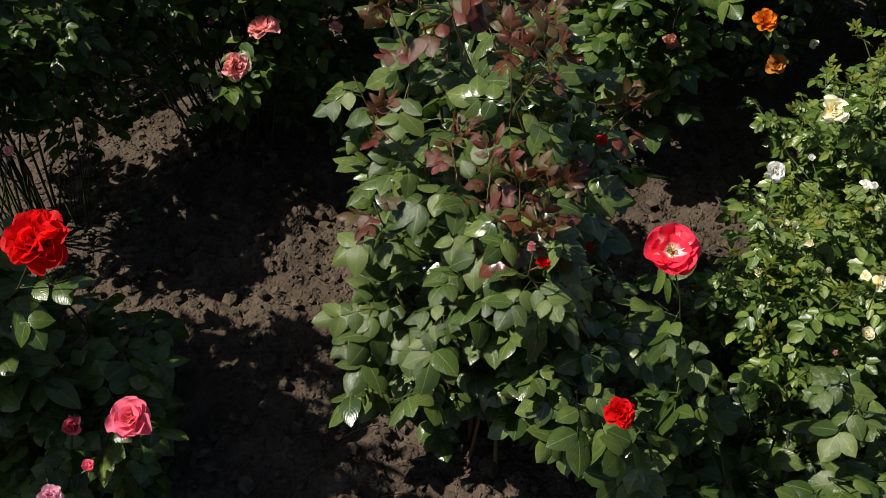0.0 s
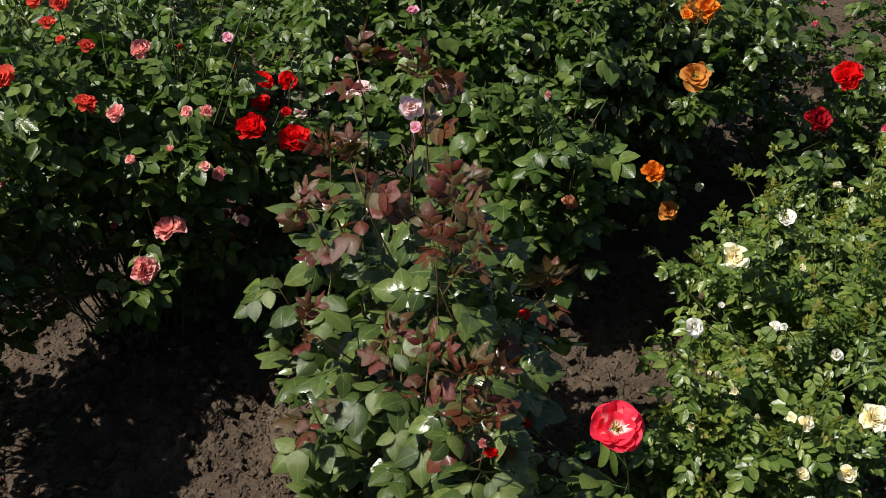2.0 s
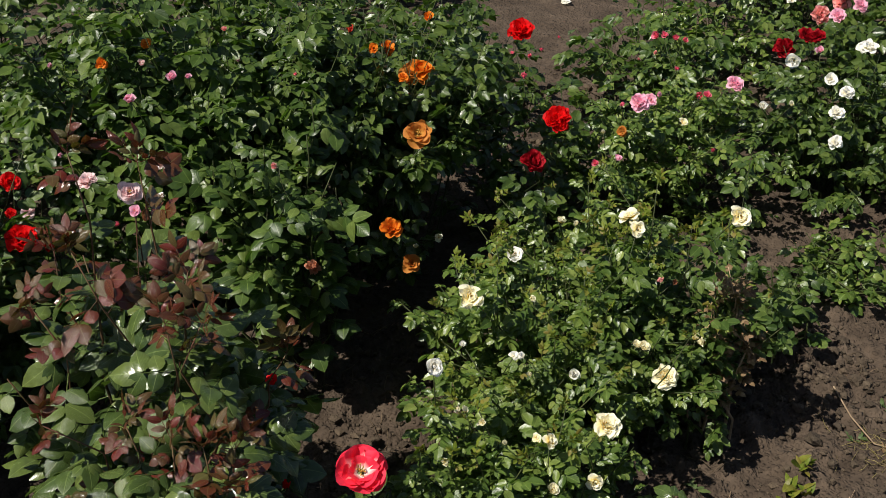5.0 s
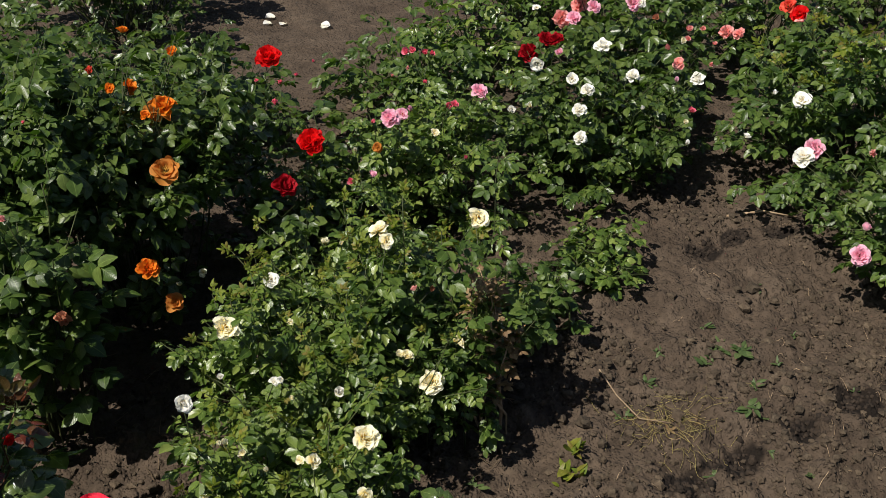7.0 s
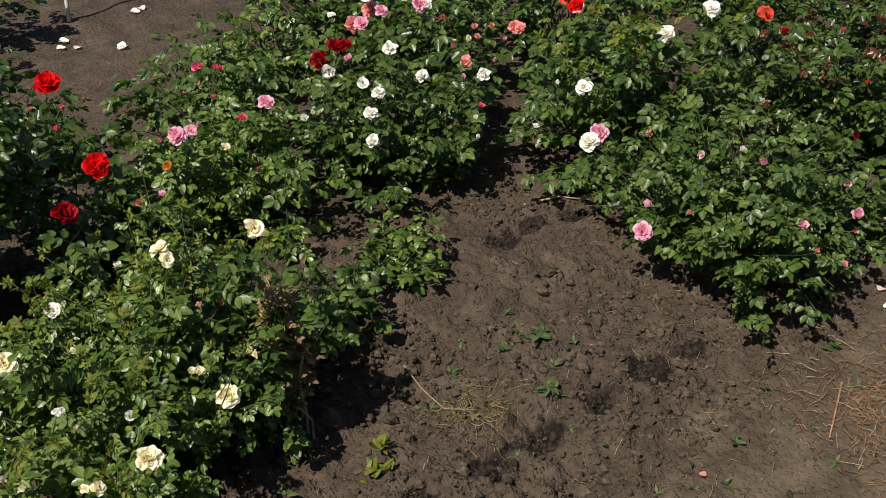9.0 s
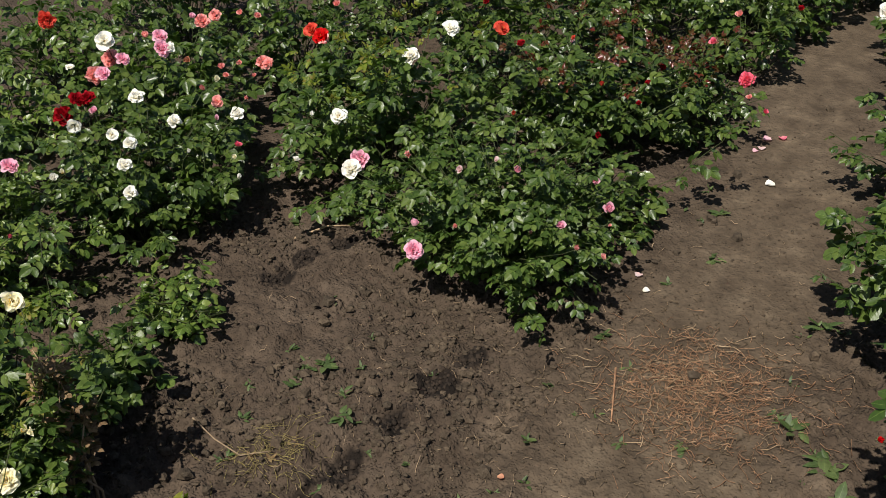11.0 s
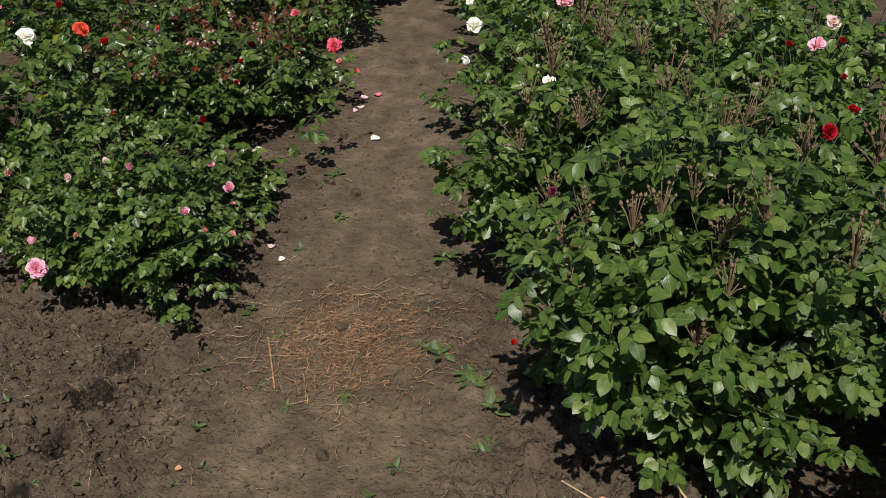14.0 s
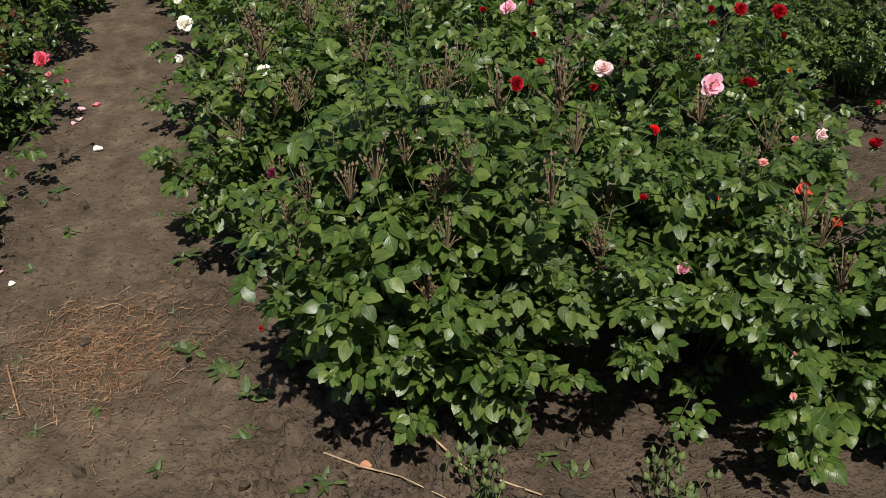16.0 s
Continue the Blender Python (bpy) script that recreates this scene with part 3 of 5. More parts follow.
def ground_z(x, y):
    p = trodden(x, y)
    z = 0.05 * (value_noise(x, y, 0.9, 1) - 0.5) + 0.030 * (value_noise(x, y, 3.1, 2) - 0.5) * (1 - 0.6 * p)
    for s, a, seed in ((8.0, 0.024, 3), (19.0, 0.012, 5)):
        n = value_noise(x, y, s, seed)
        z = z + a * (n - 0.5) * (1 - 0.84 * p)
    rough = np.clip(1.0 + 1.3 * (value_noise(x, y, 2.2, 8) - 0.42), 0.7, 1.5) * (1 - 0.86 * p)
    # crumbs fade out away from the beds beside the path
    near = np.clip((np.asarray(x) + 0.75) / 0.2, 0, 1) * np.clip((2.8 - np.asarray(x)) / 0.2, 0, 1) * np.clip((np.asarray(y) + 0.75) / 0.2, 0, 1) * np.clip((2.0 - np.asarray(y)) / 0.2, 0, 1)
    z = z + rough * near * (0.026 * lumps(x, y, 17.0, 1) + 0.026 * lumps(x, y, 34.0, 2) + 0.017 * lumps(x, y, 58.0, 6))
    for hx, hy, r, d in HOLLOWS:
        q = np.hypot(np.asarray(x) - hx, np.asarray(y) - hy) / r
        z = z - d * np.exp(-q ** 2) + 0.35 * d * np.exp(-((q - 1.6) / 0.5) ** 2)
    return z


def build_ground():
    far = np.array([1.5, 4, 9, 20, 45, 100, 220, 480, 1000])
    steps = lambda lo, a, b, hi: np.concatenate([lo - far[::-1], np.arange(lo, a, 0.06), np.arange(a, b, 0.0102), np.arange(b, hi, 0.06), hi + far])
    xs, ys = steps(-2.2, -0.7, 2.75, 6.2), steps(-3.2, -0.75, 1.95, 5.2)
    X, Y = np.meshgrid(xs, ys)
    X, Y = X.ravel(), Y.ravel()
    Z = ground_z(X, Y)
    n, m = len(xs), len(ys)
    i, j = np.meshgrid(np.arange(n - 1), np.arange(m - 1))
    a = (j * n + i).ravel()
    me = mesh_from("ground", np.stack([X, Y, Z], axis=1), np.stack([a, a + 1, a + n + 1, a + n], axis=1), None, [SOIL])
    damp = np.zeros(len(X))
    for hx, hy, r, d in HOLLOWS:
        q = np.hypot((X - hx) / 1.25, Y - hy) / (0.72 * r) * (0.6 + 0.9 * value_noise(X, Y, 14, 7))
        damp = np.maximum(damp, np.clip((1.1 - q) * 5.0 + 3.6 * (value_noise(X, Y, 34, 9) - 0.5), 0, 1))
    me.attributes.new("damp", "FLOAT", "POINT").data.foreach_set("value", damp.astype(np.float32))
    me.attributes.new("trod", "FLOAT", "POINT").data.foreach_set("value", trodden(X, Y).astype(np.float32))
    return tagged(new("ground", me), "dark brown dug garden soil with a trodden path", "soil", kind="structure")


build_ground()


def clod(rng):
    """A lump of earth of unit radius."""
    a = np.linspace(0, 2 * np.pi, 5, endpoint=False) + rng.random()
    v = [(0.2 * rng.standard_normal(), 0.2 * rng.standard_normal(), 0.75)]
    for h, w in ((0.35, 0.85), (-0.5, 0.9)):
        for k in a:
            q = w * rng.uniform(0.6, 1.25)
            v.append((q * math.cos(k), q * math.sin(k), h * rng.uniform(0.6, 1.3)))
    f = [(0, 1 + k, 1 + (k + 1) % 5, -1) for k in range(5)] + [(1 + k, 6 + k, 6 + (k + 1) % 5, 1 + (k + 1) % 5) for k in range(5)]
    return np.array(v), np.array(f)


def build_clods():
    rng = np.random.default_rng(11)
    kinds = [clod(rng) for k in range(16)]
    s = Soup()
    n = 28000
    x, y = rng.uniform(-1.2, 4.2, n), rng.uniform(-1.6, 3.2, n)
    p = trodden(x, y)
    lumpy = 0.6 * value_noise(x, y, 2.2, 8) + 0.4 * value_noise(x, y, 7.0, 7)
    keep = (rng.random(n) > 0.72 * p) & (rng.random(n) < 0.42 + 1.8 * (lumpy - 0.38)) & ~((x < 0.9) & (y < 0.4)) & (x * 0.5 + y * 0.7 < 2.9)
    r = np.clip(0.0040 * (1.0 + rng.pareto(2.0, n)) * (1 - 0.5 * p), 0.0024, 0.020)
    z = ground_z(x, y)
    for i in np.nonzero(keep)[0]:
        v, f = kinds[i % 16]
        th = 1.7 * i
        c, q = math.cos(th), math.sin(th)
        R = np.array([[c, -q, 0], [q, c, 0], [0, 0, 0.8]])
        s.add(r[i] * v @ R.T + np.array([x[i], y[i], z[i] + 0.45 * r[i]]), f)
    for i in range(18000):
        if i >= 15000:
            x = rng.uniform(1.35, 3.6)
            y = 0.33 + 0.075 * (x - 1.6) + rng.uniform(-0.36, 0.40)
        elif i < 4500:
            x, y = rng.uniform(-0.85, 1.0), rng.uniform(0.80, 1.85)
        else:
            x, y = rng.uniform(1.05, 2.7), 0.66 + 1.3 * rng.random()
            if value_noise(x, y, 4.5, 10) + 0.35 * rng.random() < 0.58 or min(math.hypot((x - q[0]) / 1.2, y - q[1]) - 0.8 * q[2] for q in HOLLOWS) < 0:
                continue
        v, f = kinds[i % 16]
        c, q, size = math.cos(i), math.sin(i), min(0.014 if i < 15000 else 0.005, (0.0030 if i < 15000 else 0.0018) * (1 + rng.pareto(2.0)))
        s.add(size * v @ np.array([[c, q, 0], [-q, c, 0], [0, 0, 0.8]]) + np.array([x, y, float(ground_z(x, y)) + 0.4 * size]), f)
    tagged(new("soil_clods", s.mesh("soil_clods", [CLOD], False)), "crumbled lumps of dark dry earth", "soil clods", kind="stuff")
    s = Soup()
    for hx, hy, hr, d in HOLLOWS:
        for i in range(70):
            v, f = kinds[i % 16]
            a, q, size = rng.uniform(0, 6.28), hr * math.sqrt(rng.random()) * rng.uniform(0.4, 1.15), 0.0038 * (1 + rng.pareto(3.0))
            x, y = hx + 1.3 * q * math.cos(a), hy + 0.8 * q * math.sin(a)
            c, w = math.cos(3 * a), math.sin(3 * a)
            s.add(min(size, 0.011) * v @ np.array([[c, w, 0], [-w, c, 0], [0, 0, 0.8]]) + np.array([x, y, float(ground_z(x, y)) + 0.002]), f)
    tagged(new("damp_crumbs", s.mesh("damp_crumbs", [DAMP_CLOD])), "dark damp crumbs of earth in the watering hollows", "soil crumbs", kind="stuff")


build_clods()


# ---- rose bushes: blooms as x, y, z, colour, shape, width ----
ROSES = []
ROSES.append(dict(
    name='rose_bush', label='glossy green rose bush with maroon young tips and one red bud',
    base=(0.07, 1.1), h=0.74, rx=0.21, ry=0.2, lean=(0.01, -0.11), bare=0.5, skirt=0.3, shoots=42, leaf=0.094, singles=170, style='glossy', young='maroon', young_part=0.10, stem=RED_STEM, low=0.4, seed=11,
    flowers=[(0.096, 0.789, 0.7, 'salmon', 'bud', 0.017),
          (-0.072, 0.986, 0.25, 'coral', 'bud', 0.017),
          (0.117, 0.856, 0.605, 'red', 'double', 0.02)]))
ROSES.append(dict(
    name='rose_bush', label='dark green rose bush bearing a large red and white open rose',
    base=(0.44, 0.87), h=0.42, rx=0.19, ry=0.17, shoots=20, singles=60, leaf=0.095, style='dark', seed=12,
    flowers=[(0.253, 0.83, 0.655, 'bicolor', 'open', 0.067),
          (0.205, 0.723, 0.5, 'red', 'double', 0.037),
          (0.2, 1.034, 0.45, 'red', 'bud', 0.024)]))
ROSES.append(dict(
    name='rose_bush', label='small mid green rose bush with buds at the path side',
    base=(0.66, 0.8), h=0.42, rx=0.17, ry=0.15, shoots=14, singles=50, leaf=0.1, style='glossy', seed=13,
    flowers=[(0.498, 0.855, 0.45, 'salmon', 'bud', 0.012)]))
ROSES.append(dict(
    name='rose_bush', label='tall rose bush with maroon young shoots and one pale rose',
    base=(0.06, 1.29), h=0.86, rx=0.24, ry=0.17, shoots=20, leaf=0.1, singles=60, style='glossy', young='maroon', young_part=0.20, stem=RED_STEM, low=0.5, seed=14,
    flowers=[(0.08, 1.315, 0.8, 'blush', 'loose', 0.035),
          (0.079, 1.248, 0.809, 'pink', 'loose', 0.018),
          (0.222, 1.165, 0.533, 'red', 'loose', 0.018)]))
ROSES.append(dict(
    name='rose_bush', label='dark shaded rose bush with soft pink and coral blooms',
    base=(-0.45, 1.84), h=0.75, rx=0.36, ry=0.28, low=0.75, skirt=0.15, bare=0.45, shoots=74, fine=False, leaf=0.088, style='matt', seed=15,
    flowers=[(-0.385, 1.874, 0.741, 'coral', 'loose', 0.028),
          (-0.273, 1.736, 0.699, 'coral', 'half', 0.016),
          (-0.263, 1.96, 0.699, 'coral', 'loose', 0.024),
          (-0.183, 1.723, 0.658, 'coral', 'half', 0.016),
          (-0.361, 1.582, 0.578, 'salmon', 'loose', 0.019),
          (-0.375, 1.62, 0.644, 'salmon', 'double', 0.033),
          (-0.234, 1.65, 0.618, 'salmon', 'double', 0.025),
          (-0.264, 1.631, 0.632, 'salmon', 'loose', 0.023),
          (-0.227, 1.627, 0.506, 'salmon', 'double', 0.026),
          (-0.199, 1.645, 0.388, 'salmon', 'loose', 0.024),
          (-0.104, 1.772, 0.534, 'red', 'loose', 0.022),
          (-0.326, 1.617, 0.4, 'salmon', 'double', 0.061),
          (-0.374, 1.562, 0.36, 'salmon', 'double', 0.052),
          (-0.357, 1.868, 0.63, 'salmon', 'double', 0.044),
          (-0.411, 1.576, 0.69, 'coral', 'double', 0.038),
          (-0.321, 1.992, 0.55, 'coral', 'bud', 0.028),
          (-0.289, 2.022, 0.5, 'coral', 'bud', 0.024),
          (-0.195, 1.812, 0.671, 'pink', 'loose', 0.022),
          (-0.298, 1.606, 0.575, 'salmon', 'half', 0.019),
          (-0.247, 1.611, 0.534, 'salmon', 'loose', 0.021)]))
ROSES.append(dict(
    name='rose_bush', label='rose bush with several bright red double blooms',
    base=(-0.1, 1.9), fine=False, h=0.5, rx=0.26, ry=0.25, shoots=36, leaf=0.084, style='matt', seed=16,
    flowers=[(0.081, 1.892, 0.394, 'hotpink', 'half', 0.017),
          (-0.167, 1.732, 0.53, 'red', 'double', 0.057),
          (-0.092, 1.683, 0.53, 'red', 'double', 0.058),
          (-0.146, 1.897, 0.53, 'red', 'loose', 0.048),
          (-0.098, 1.895, 0.53, 'red', 'loose', 0.043),
          (-0.15, 1.833, 0.52, 'red', 'loose', 0.038),
          (-0.054, 1.689, 0.5, 'red', 'half', 0.025),
          (-0.251, 2.026, 0.2, 'salmon', 'double', 0.031),
          (-0.271, 1.978, 0.2, 'salmon', 'double', 0.03),
          (-0.263, 1.925, 0.2, 'salmon', 'double', 0.03),
          (-0.228, 1.937, 0.2, 'salmon', 'double', 0.028),
          (-0.254, 1.87, 0.18, 'coral', 'double', 0.027),
          (-0.286, 2.032, 0.5, 'coral', 'half', 0.034),
          (-0.333, 2.073, 0.5, 'red', 'half', 0.032),
          (-0.08, 1.869, 0.474, 'blush', 'loose', 0.03)]))
ROSES.append(dict(
    name='rose_bush', label='large leafy green rose bush with pale pink blooms',
    base=(0.28, 2.12), fine=False, h=0.74, rx=0.42, ry=0.26, low=0.85, skirt=0.04, bare=0.62, shoots=72, leaf=0.088, style='matt', seed=17,
    flowers=[(0.037, 1.773, 0.57, 'blush', 'double', 0.041),
          (0.135, 1.79, 0.71, 'pink', 'half', 0.029),
          (0.235, 1.964, 0.66, 'pink', 'half', 0.03),
          (0.189, 2.046, 0.66, 'blush', 'half', 0.026),
          (-0.001, 1.931, 0.55, 'pink', 'bud', 0.018),
          (0.109, 1.987, 0.7, 'orange', 'loose', 0.025),
          (0.204, 2.05, 0.7, 'orange', 'loose', 0.024),
          (0.399, 2.127, 0.6, 'pink', 'bud', 0.017),
          (0.016, 2.233, 0.6, 'pink', 'bud', 0.018),
          (-0.044, 2.354, 0.6, 'red', 'half', 0.019),
          (0.261, 1.929, 0.673, 'pink', 'half', 0.018),
          (0.152, 1.885, 0.519, 'salmon', 'half', 0.014),
          (0.362, 2.053, 0.707, 'salmon', 'half', 0.018),
          (0.47, 1.92, 0.647, 'hotpink', 'bud', 0.014)]))
ROSES.append(dict(
    name='rose_bush', label='slim upright rose bush with a peach bud',
    base=(0.37, 1.76), h=0.6, rx=0.16, ry=0.15, low=0.75, skirt=0.08, bare=0.5, shoots=24, leaf=0.085, style='matt', seed=18,
    flowers=[(0.352, 1.617, 0.62, 'salmon', 'bud', 0.02),
          (0.414, 1.654, 0.36, 'peach', 'double', 0.033)]))
ROSES.append(dict(
    name='rose_bush', label='dense dark rose bush with orange open roses',
    base=(0.72, 2.14), fine=False, h=0.62, rx=0.34, ry=0.24, low=0.85, skirt=0.05, bare=0.6, shoots=66, leaf=0.084, style='dark', seed=19,
    flowers=[(0.737, 1.922, 0.46, 'amber', 'open', 0.067),
          (0.634, 1.816, 0.3, 'orange', 'double', 0.049),
          (0.807, 2.083, 0.53, 'orange', 'loose', 0.057),
          (0.677, 1.81, 0.2, 'amber', 'loose', 0.045),
          (0.694, 2.088, 0.6, 'orange', 'loose', 0.025),
          (0.754, 2.057, 0.53, 'orange', 'loose', 0.031),
          (0.796, 2.289, 0.5, 'orange', 'loose', 0.043),
          (0.821, 2.175, 0.48, 'amber', 'loose', 0.069),
          (0.741, 2.423, 0.5, 'coral', 'bud', 0.033),
          (1.037, 2.087, 0.534, 'hotpink', 'half', 0.014),
          (0.785, 1.913, 0.181, 'cream', 'loose', 0.022),
          (0.725, 1.906, 0.173, 'cream', 'bud', 0.019)]))
ROSES.append(dict(
    name='rose_bush', label='rose bush with tall bright red roses beside the beds',
    base=(1.15, 2.12), fine=False, h=0.4, rx=0.25, ry=0.25, shoots=30, leaf=0.084, style='dark', seed=20,
    flowers=[(1.14, 2.03, 0.37, 'red', 'double', 0.069),
          (0.935, 1.753, 0.44, 'crimson', 'double', 0.056),
          (1.193, 2.361, 0.46, 'red', 'double', 0.07),
          (0.959, 2.431, 0.5, 'orange', 'half', 0.039),
          (1.206, 2.33, 0.4, 'hotpink', 'bud', 0.025),
          (1.142, 1.89, 0.15, 'cream', 'half', 0.022)]))
ROSES.append(dict(
    name='rose_bush', label='spreading light green rose bush with cream and white roses',
    base=(0.82, 1.38), fine=False, h=0.46, rx=0.36, ry=0.3, low=0.45, singles=120, shoots=95, leaf=0.06, style='small', young='tip', young_part=0.06, kind5='7', seed=21,
    flowers=[(0.634, 1.384, 0.42, 'cream', 'loose', 0.049),
          (0.977, 1.421, 0.49, 'cream', 'loose', 0.043),
          (1.051, 1.817, 0.22, 'cream', 'half', 0.037),
          (0.779, 1.504, 0.4, 'white', 'loose', 0.035),
          (0.979, 1.239, 0.24, 'cream', 'double', 0.05),
          (0.941, 1.27, 0.3, 'cream', 'half', 0.032),
          (0.782, 1.248, 0.3, 'white', 'half', 0.031),
          (0.663, 1.219, 0.4, 'white', 'half', 0.023),
          (1.053, 1.247, 0.3, 'cream', 'bud', 0.026),
          (0.749, 1.365, 0.4, 'cream', 'bud', 0.019),
          (0.96, 1.368, 0.5, 'cream', 'loose', 0.032),
          (1.063, 1.369, 0.35, 'peach', 'bud', 0.02),
          (0.676, 1.216, 0.358, 'cream', 'bud', 0.014),
          (0.659, 1.246, 0.382, 'white', 'loose', 0.019)]))
ROSES.append(dict(
    name='rose_bush', label='light green front rose bush with small white roses',
    base=(0.56, 1.1), fine=False, h=0.42, rx=0.26, ry=0.18, shoots=60, leaf=0.06, style='small', young='tip', young_part=0.06, kind5='7', seed=22,
    flowers=[(0.459, 1.121, 0.52, 'white', 'loose', 0.031),
          (0.696, 0.994, 0.43, 'cream', 'double', 0.044),
          (0.519, 1.13, 0.4, 'cream', 'bud', 0.018),
          (0.534, 1.097, 0.4, 'cream', 'half', 0.02),
          (0.579, 1.286, 0.4, 'white', 'half', 0.019),
          (0.625, 1.04, 0.38, 'cream', 'loose', 0.027),
          (0.448, 1.039, 0.4, 'cream', 'bud', 0.019),
          (0.548, 1.041, 0.4, 'cream', 'bud', 0.016),
          (0.611, 0.991, 0.326, 'cream', 'half', 0.029),
          (0.611, 1.056, 0.377, 'cream', 'loose', 0.017),
          (0.516, 1.159, 0.381, 'cream', 'half', 0.014),
          (0.699, 1.01, 0.291, 'cream', 'loose', 0.03)]))
ROSES.append(dict(
    name='rose_bush', label='light green rose bush with yellow blooms and a dried shoot',
    base=(1.06, 1.36), fine=False, h=0.52, rx=0.22, ry=0.2, shoots=44, leaf=0.07, style='matt', young='tip', young_part=0.1, kind5='7', seed=23,
    flowers=[(1.066, 1.223, 0.59, 'cream', 'loose', 0.04),
          (1.043, 1.256, 0.3, 'cream', 'bud', 0.024),
          (0.931, 1.277, 0.3, 'cream', 'half', 0.028),
          (1.54, 1.683, 0.5, 'cream', 'bud', 0.019),
          (1.181, 1.878, 0.4, 'cream', 'bud', 0.019),
          (0.973, 1.287, 0.43, 'salmon', 'half', 0.02)]))
ROSES.append(dict(
    name='rose_bush', label='low leafy rose bush with small pink roses',
    base=(1.5, 2.1), fine=False, h=0.4, rx=0.36, ry=0.3, shoots=70, leaf=0.066, style='small', kind5='7', seed=24,
    flowers=[(1.338, 1.984, 0.4, 'pink', 'double', 0.051),
          (1.566, 1.924, 0.44, 'pink', 'double', 0.043),
          (1.516, 1.958, 0.4, 'hotpink', 'half', 0.029),
          (1.613, 2.321, 0.4, 'hotpink', 'half', 0.029),
          (1.649, 2.274, 0.4, 'hotpink', 'half', 0.026),
          (1.196, 1.833, 0.35, 'pink', 'half', 0.029),
          (1.14, 1.836, 0.35, 'hotpink', 'half', 0.024),
          (1.487, 1.863, 0.3, 'hotpink', 'bud', 0.02),
          (1.289, 1.989, 0.4, 'hotpink', 'bud', 0.02),
          (1.135, 2.219, 0.4, 'hotpink', 'bud', 0.024),
          (1.534, 2.12, 0.4, 'hotpink', 'bud', 0.021),
          (1.567, 2.059, 0.35, 'hotpink', 'half', 0.033),
          (1.413, 2.048, 0.366, 'pink', 'loose', 0.034),
          (1.432, 2.04, 0.375, 'pink', 'bud', 0.022),
          (1.313, 2.005, 0.316, 'amber', 'loose', 0.03),
          (1.451, 1.951, 0.344, 'cream', 'loose', 0.024)]))
ROSES.append(dict(
    name='rose_bush', label='young low rose plant with fresh green leaves',
    base=(1.72, 1.6), h=0.2, rx=0.14, ry=0.12, shoots=16, leaf=0.06, style='small', low=0.5, seed=25,
    flowers=[]))
ROSES.append(dict(
    name='rose_bush', label='young low rose plant with fresh green leaves',
    base=(1.42, 1.5), h=0.26, rx=0.14, ry=0.12, shoots=16, leaf=0.065, style='matt', low=0.5, seed=26,
    flowers=[]))
ROSES.append(dict(
    name='rose_bush', label='rose bush with many small white double roses',
    base=(2.05, 2.02), h=0.42, rx=0.44, ry=0.34, shoots=60, leaf=0.078, style='dark', fine=False, seed=27,
    flowers=[(1.814, 1.806, 0.29, 'white', 'double', 0.039),
          (1.879, 1.892, 0.32, 'white', 'double', 0.04),
          (1.965, 1.962, 0.33, 'white', 'double', 0.042),
          (2.137, 1.966, 0.33, 'white', 'double', 0.043),
          (2.245, 1.82, 0.35, 'white', 'double', 0.043),
          (1.999, 2.277, 0.32, 'crimson', 'double', 0.062),
          (1.962, 2.188, 0.33, 'white', 'loose', 0.047),
          (1.747, 2.022, 0.3, 'white', 'half', 0.038),
          (2.084, 1.681, 0.25, 'white', 'bud', 0.022),
          (2.058, 1.835, 0.3, 'white', 'bud', 0.022),
          (2.182, 1.838, 0.35, 'pink', 'bud', 0.023),
          (1.962, 2.028, 0.34, 'white', 'loose', 0.039),
          (2.007, 2.163, 0.4, 'crimson', 'double', 0.047),
          (2.062, 2.02, 0.42, 'white', 'double', 0.047),
          (2.237, 1.936, 0.4, 'salmon', 'bud', 0.027),
          (2.254, 1.79, 0.4, 'salmon', 'bud', 0.023),
          (1.985, 2.184, 0.4, 'crimson', 'double', 0.047),
          (1.985, 2.117, 0.38, 'pink', 'half', 0.033),
          (2.286, 1.937, 0.344, 'salmon', 'loose', 0.04),
          (2.144, 1.751, 0.27, 'cream', 'half', 0.024),
          (2.185, 1.773, 0.283, 'hotpink', 'half', 0.031)]))
ROSES.append(dict(
    name='rose_bush', label='low green rose bush with soft pink roses',
    base=(2.42, 1.04), h=0.36, rx=0.36, ry=0.38, low=0.4, skirt=0.6, bare=0.25, shoots=150, fine=False, leaf=0.066, style='matt', seed=28,
    flowers=[(2.389, 1.53, 0.19, 'white', 'loose', 0.067),
          (2.439, 1.534, 0.2, 'pink', 'double', 0.061),
          (2.127, 1.129, 0.18, 'pink', 'double', 0.053),
          (2.204, 1.181, 0.2, 'pink', 'half', 0.042),
          (2.196, 0.752, 0.34, 'pink', 'half', 0.033),
          (2.567, 0.79, 0.2, 'pink', 'half', 0.044),
          (2.46, 1.014, 0.3, 'pink', 'half', 0.034),
          (2.608, 0.854, 0.25, 'pink', 'half', 0.031),
          (2.376, 1.148, 0.3, 'blush', 'half', 0.031),
          (2.182, 0.697, 0.3, 'salmon', 'bud', 0.024),
          (2.253, 0.654, 0.25, 'salmon', 'bud', 0.025),
          (2.182, 1.041, 0.25, 'salmon', 'bud', 0.023),
          (2.38, 1.322, 0.3, 'salmon', 'bud', 0.032),
          (2.416, 0.721, 0.246, 'salmon', 'half', 0.015),
          (2.405, 1.056, 0.339, 'blush', 'bud', 0.022),
          (2.24, 0.85, 0.265, 'salmon', 'bud', 0.015)]))
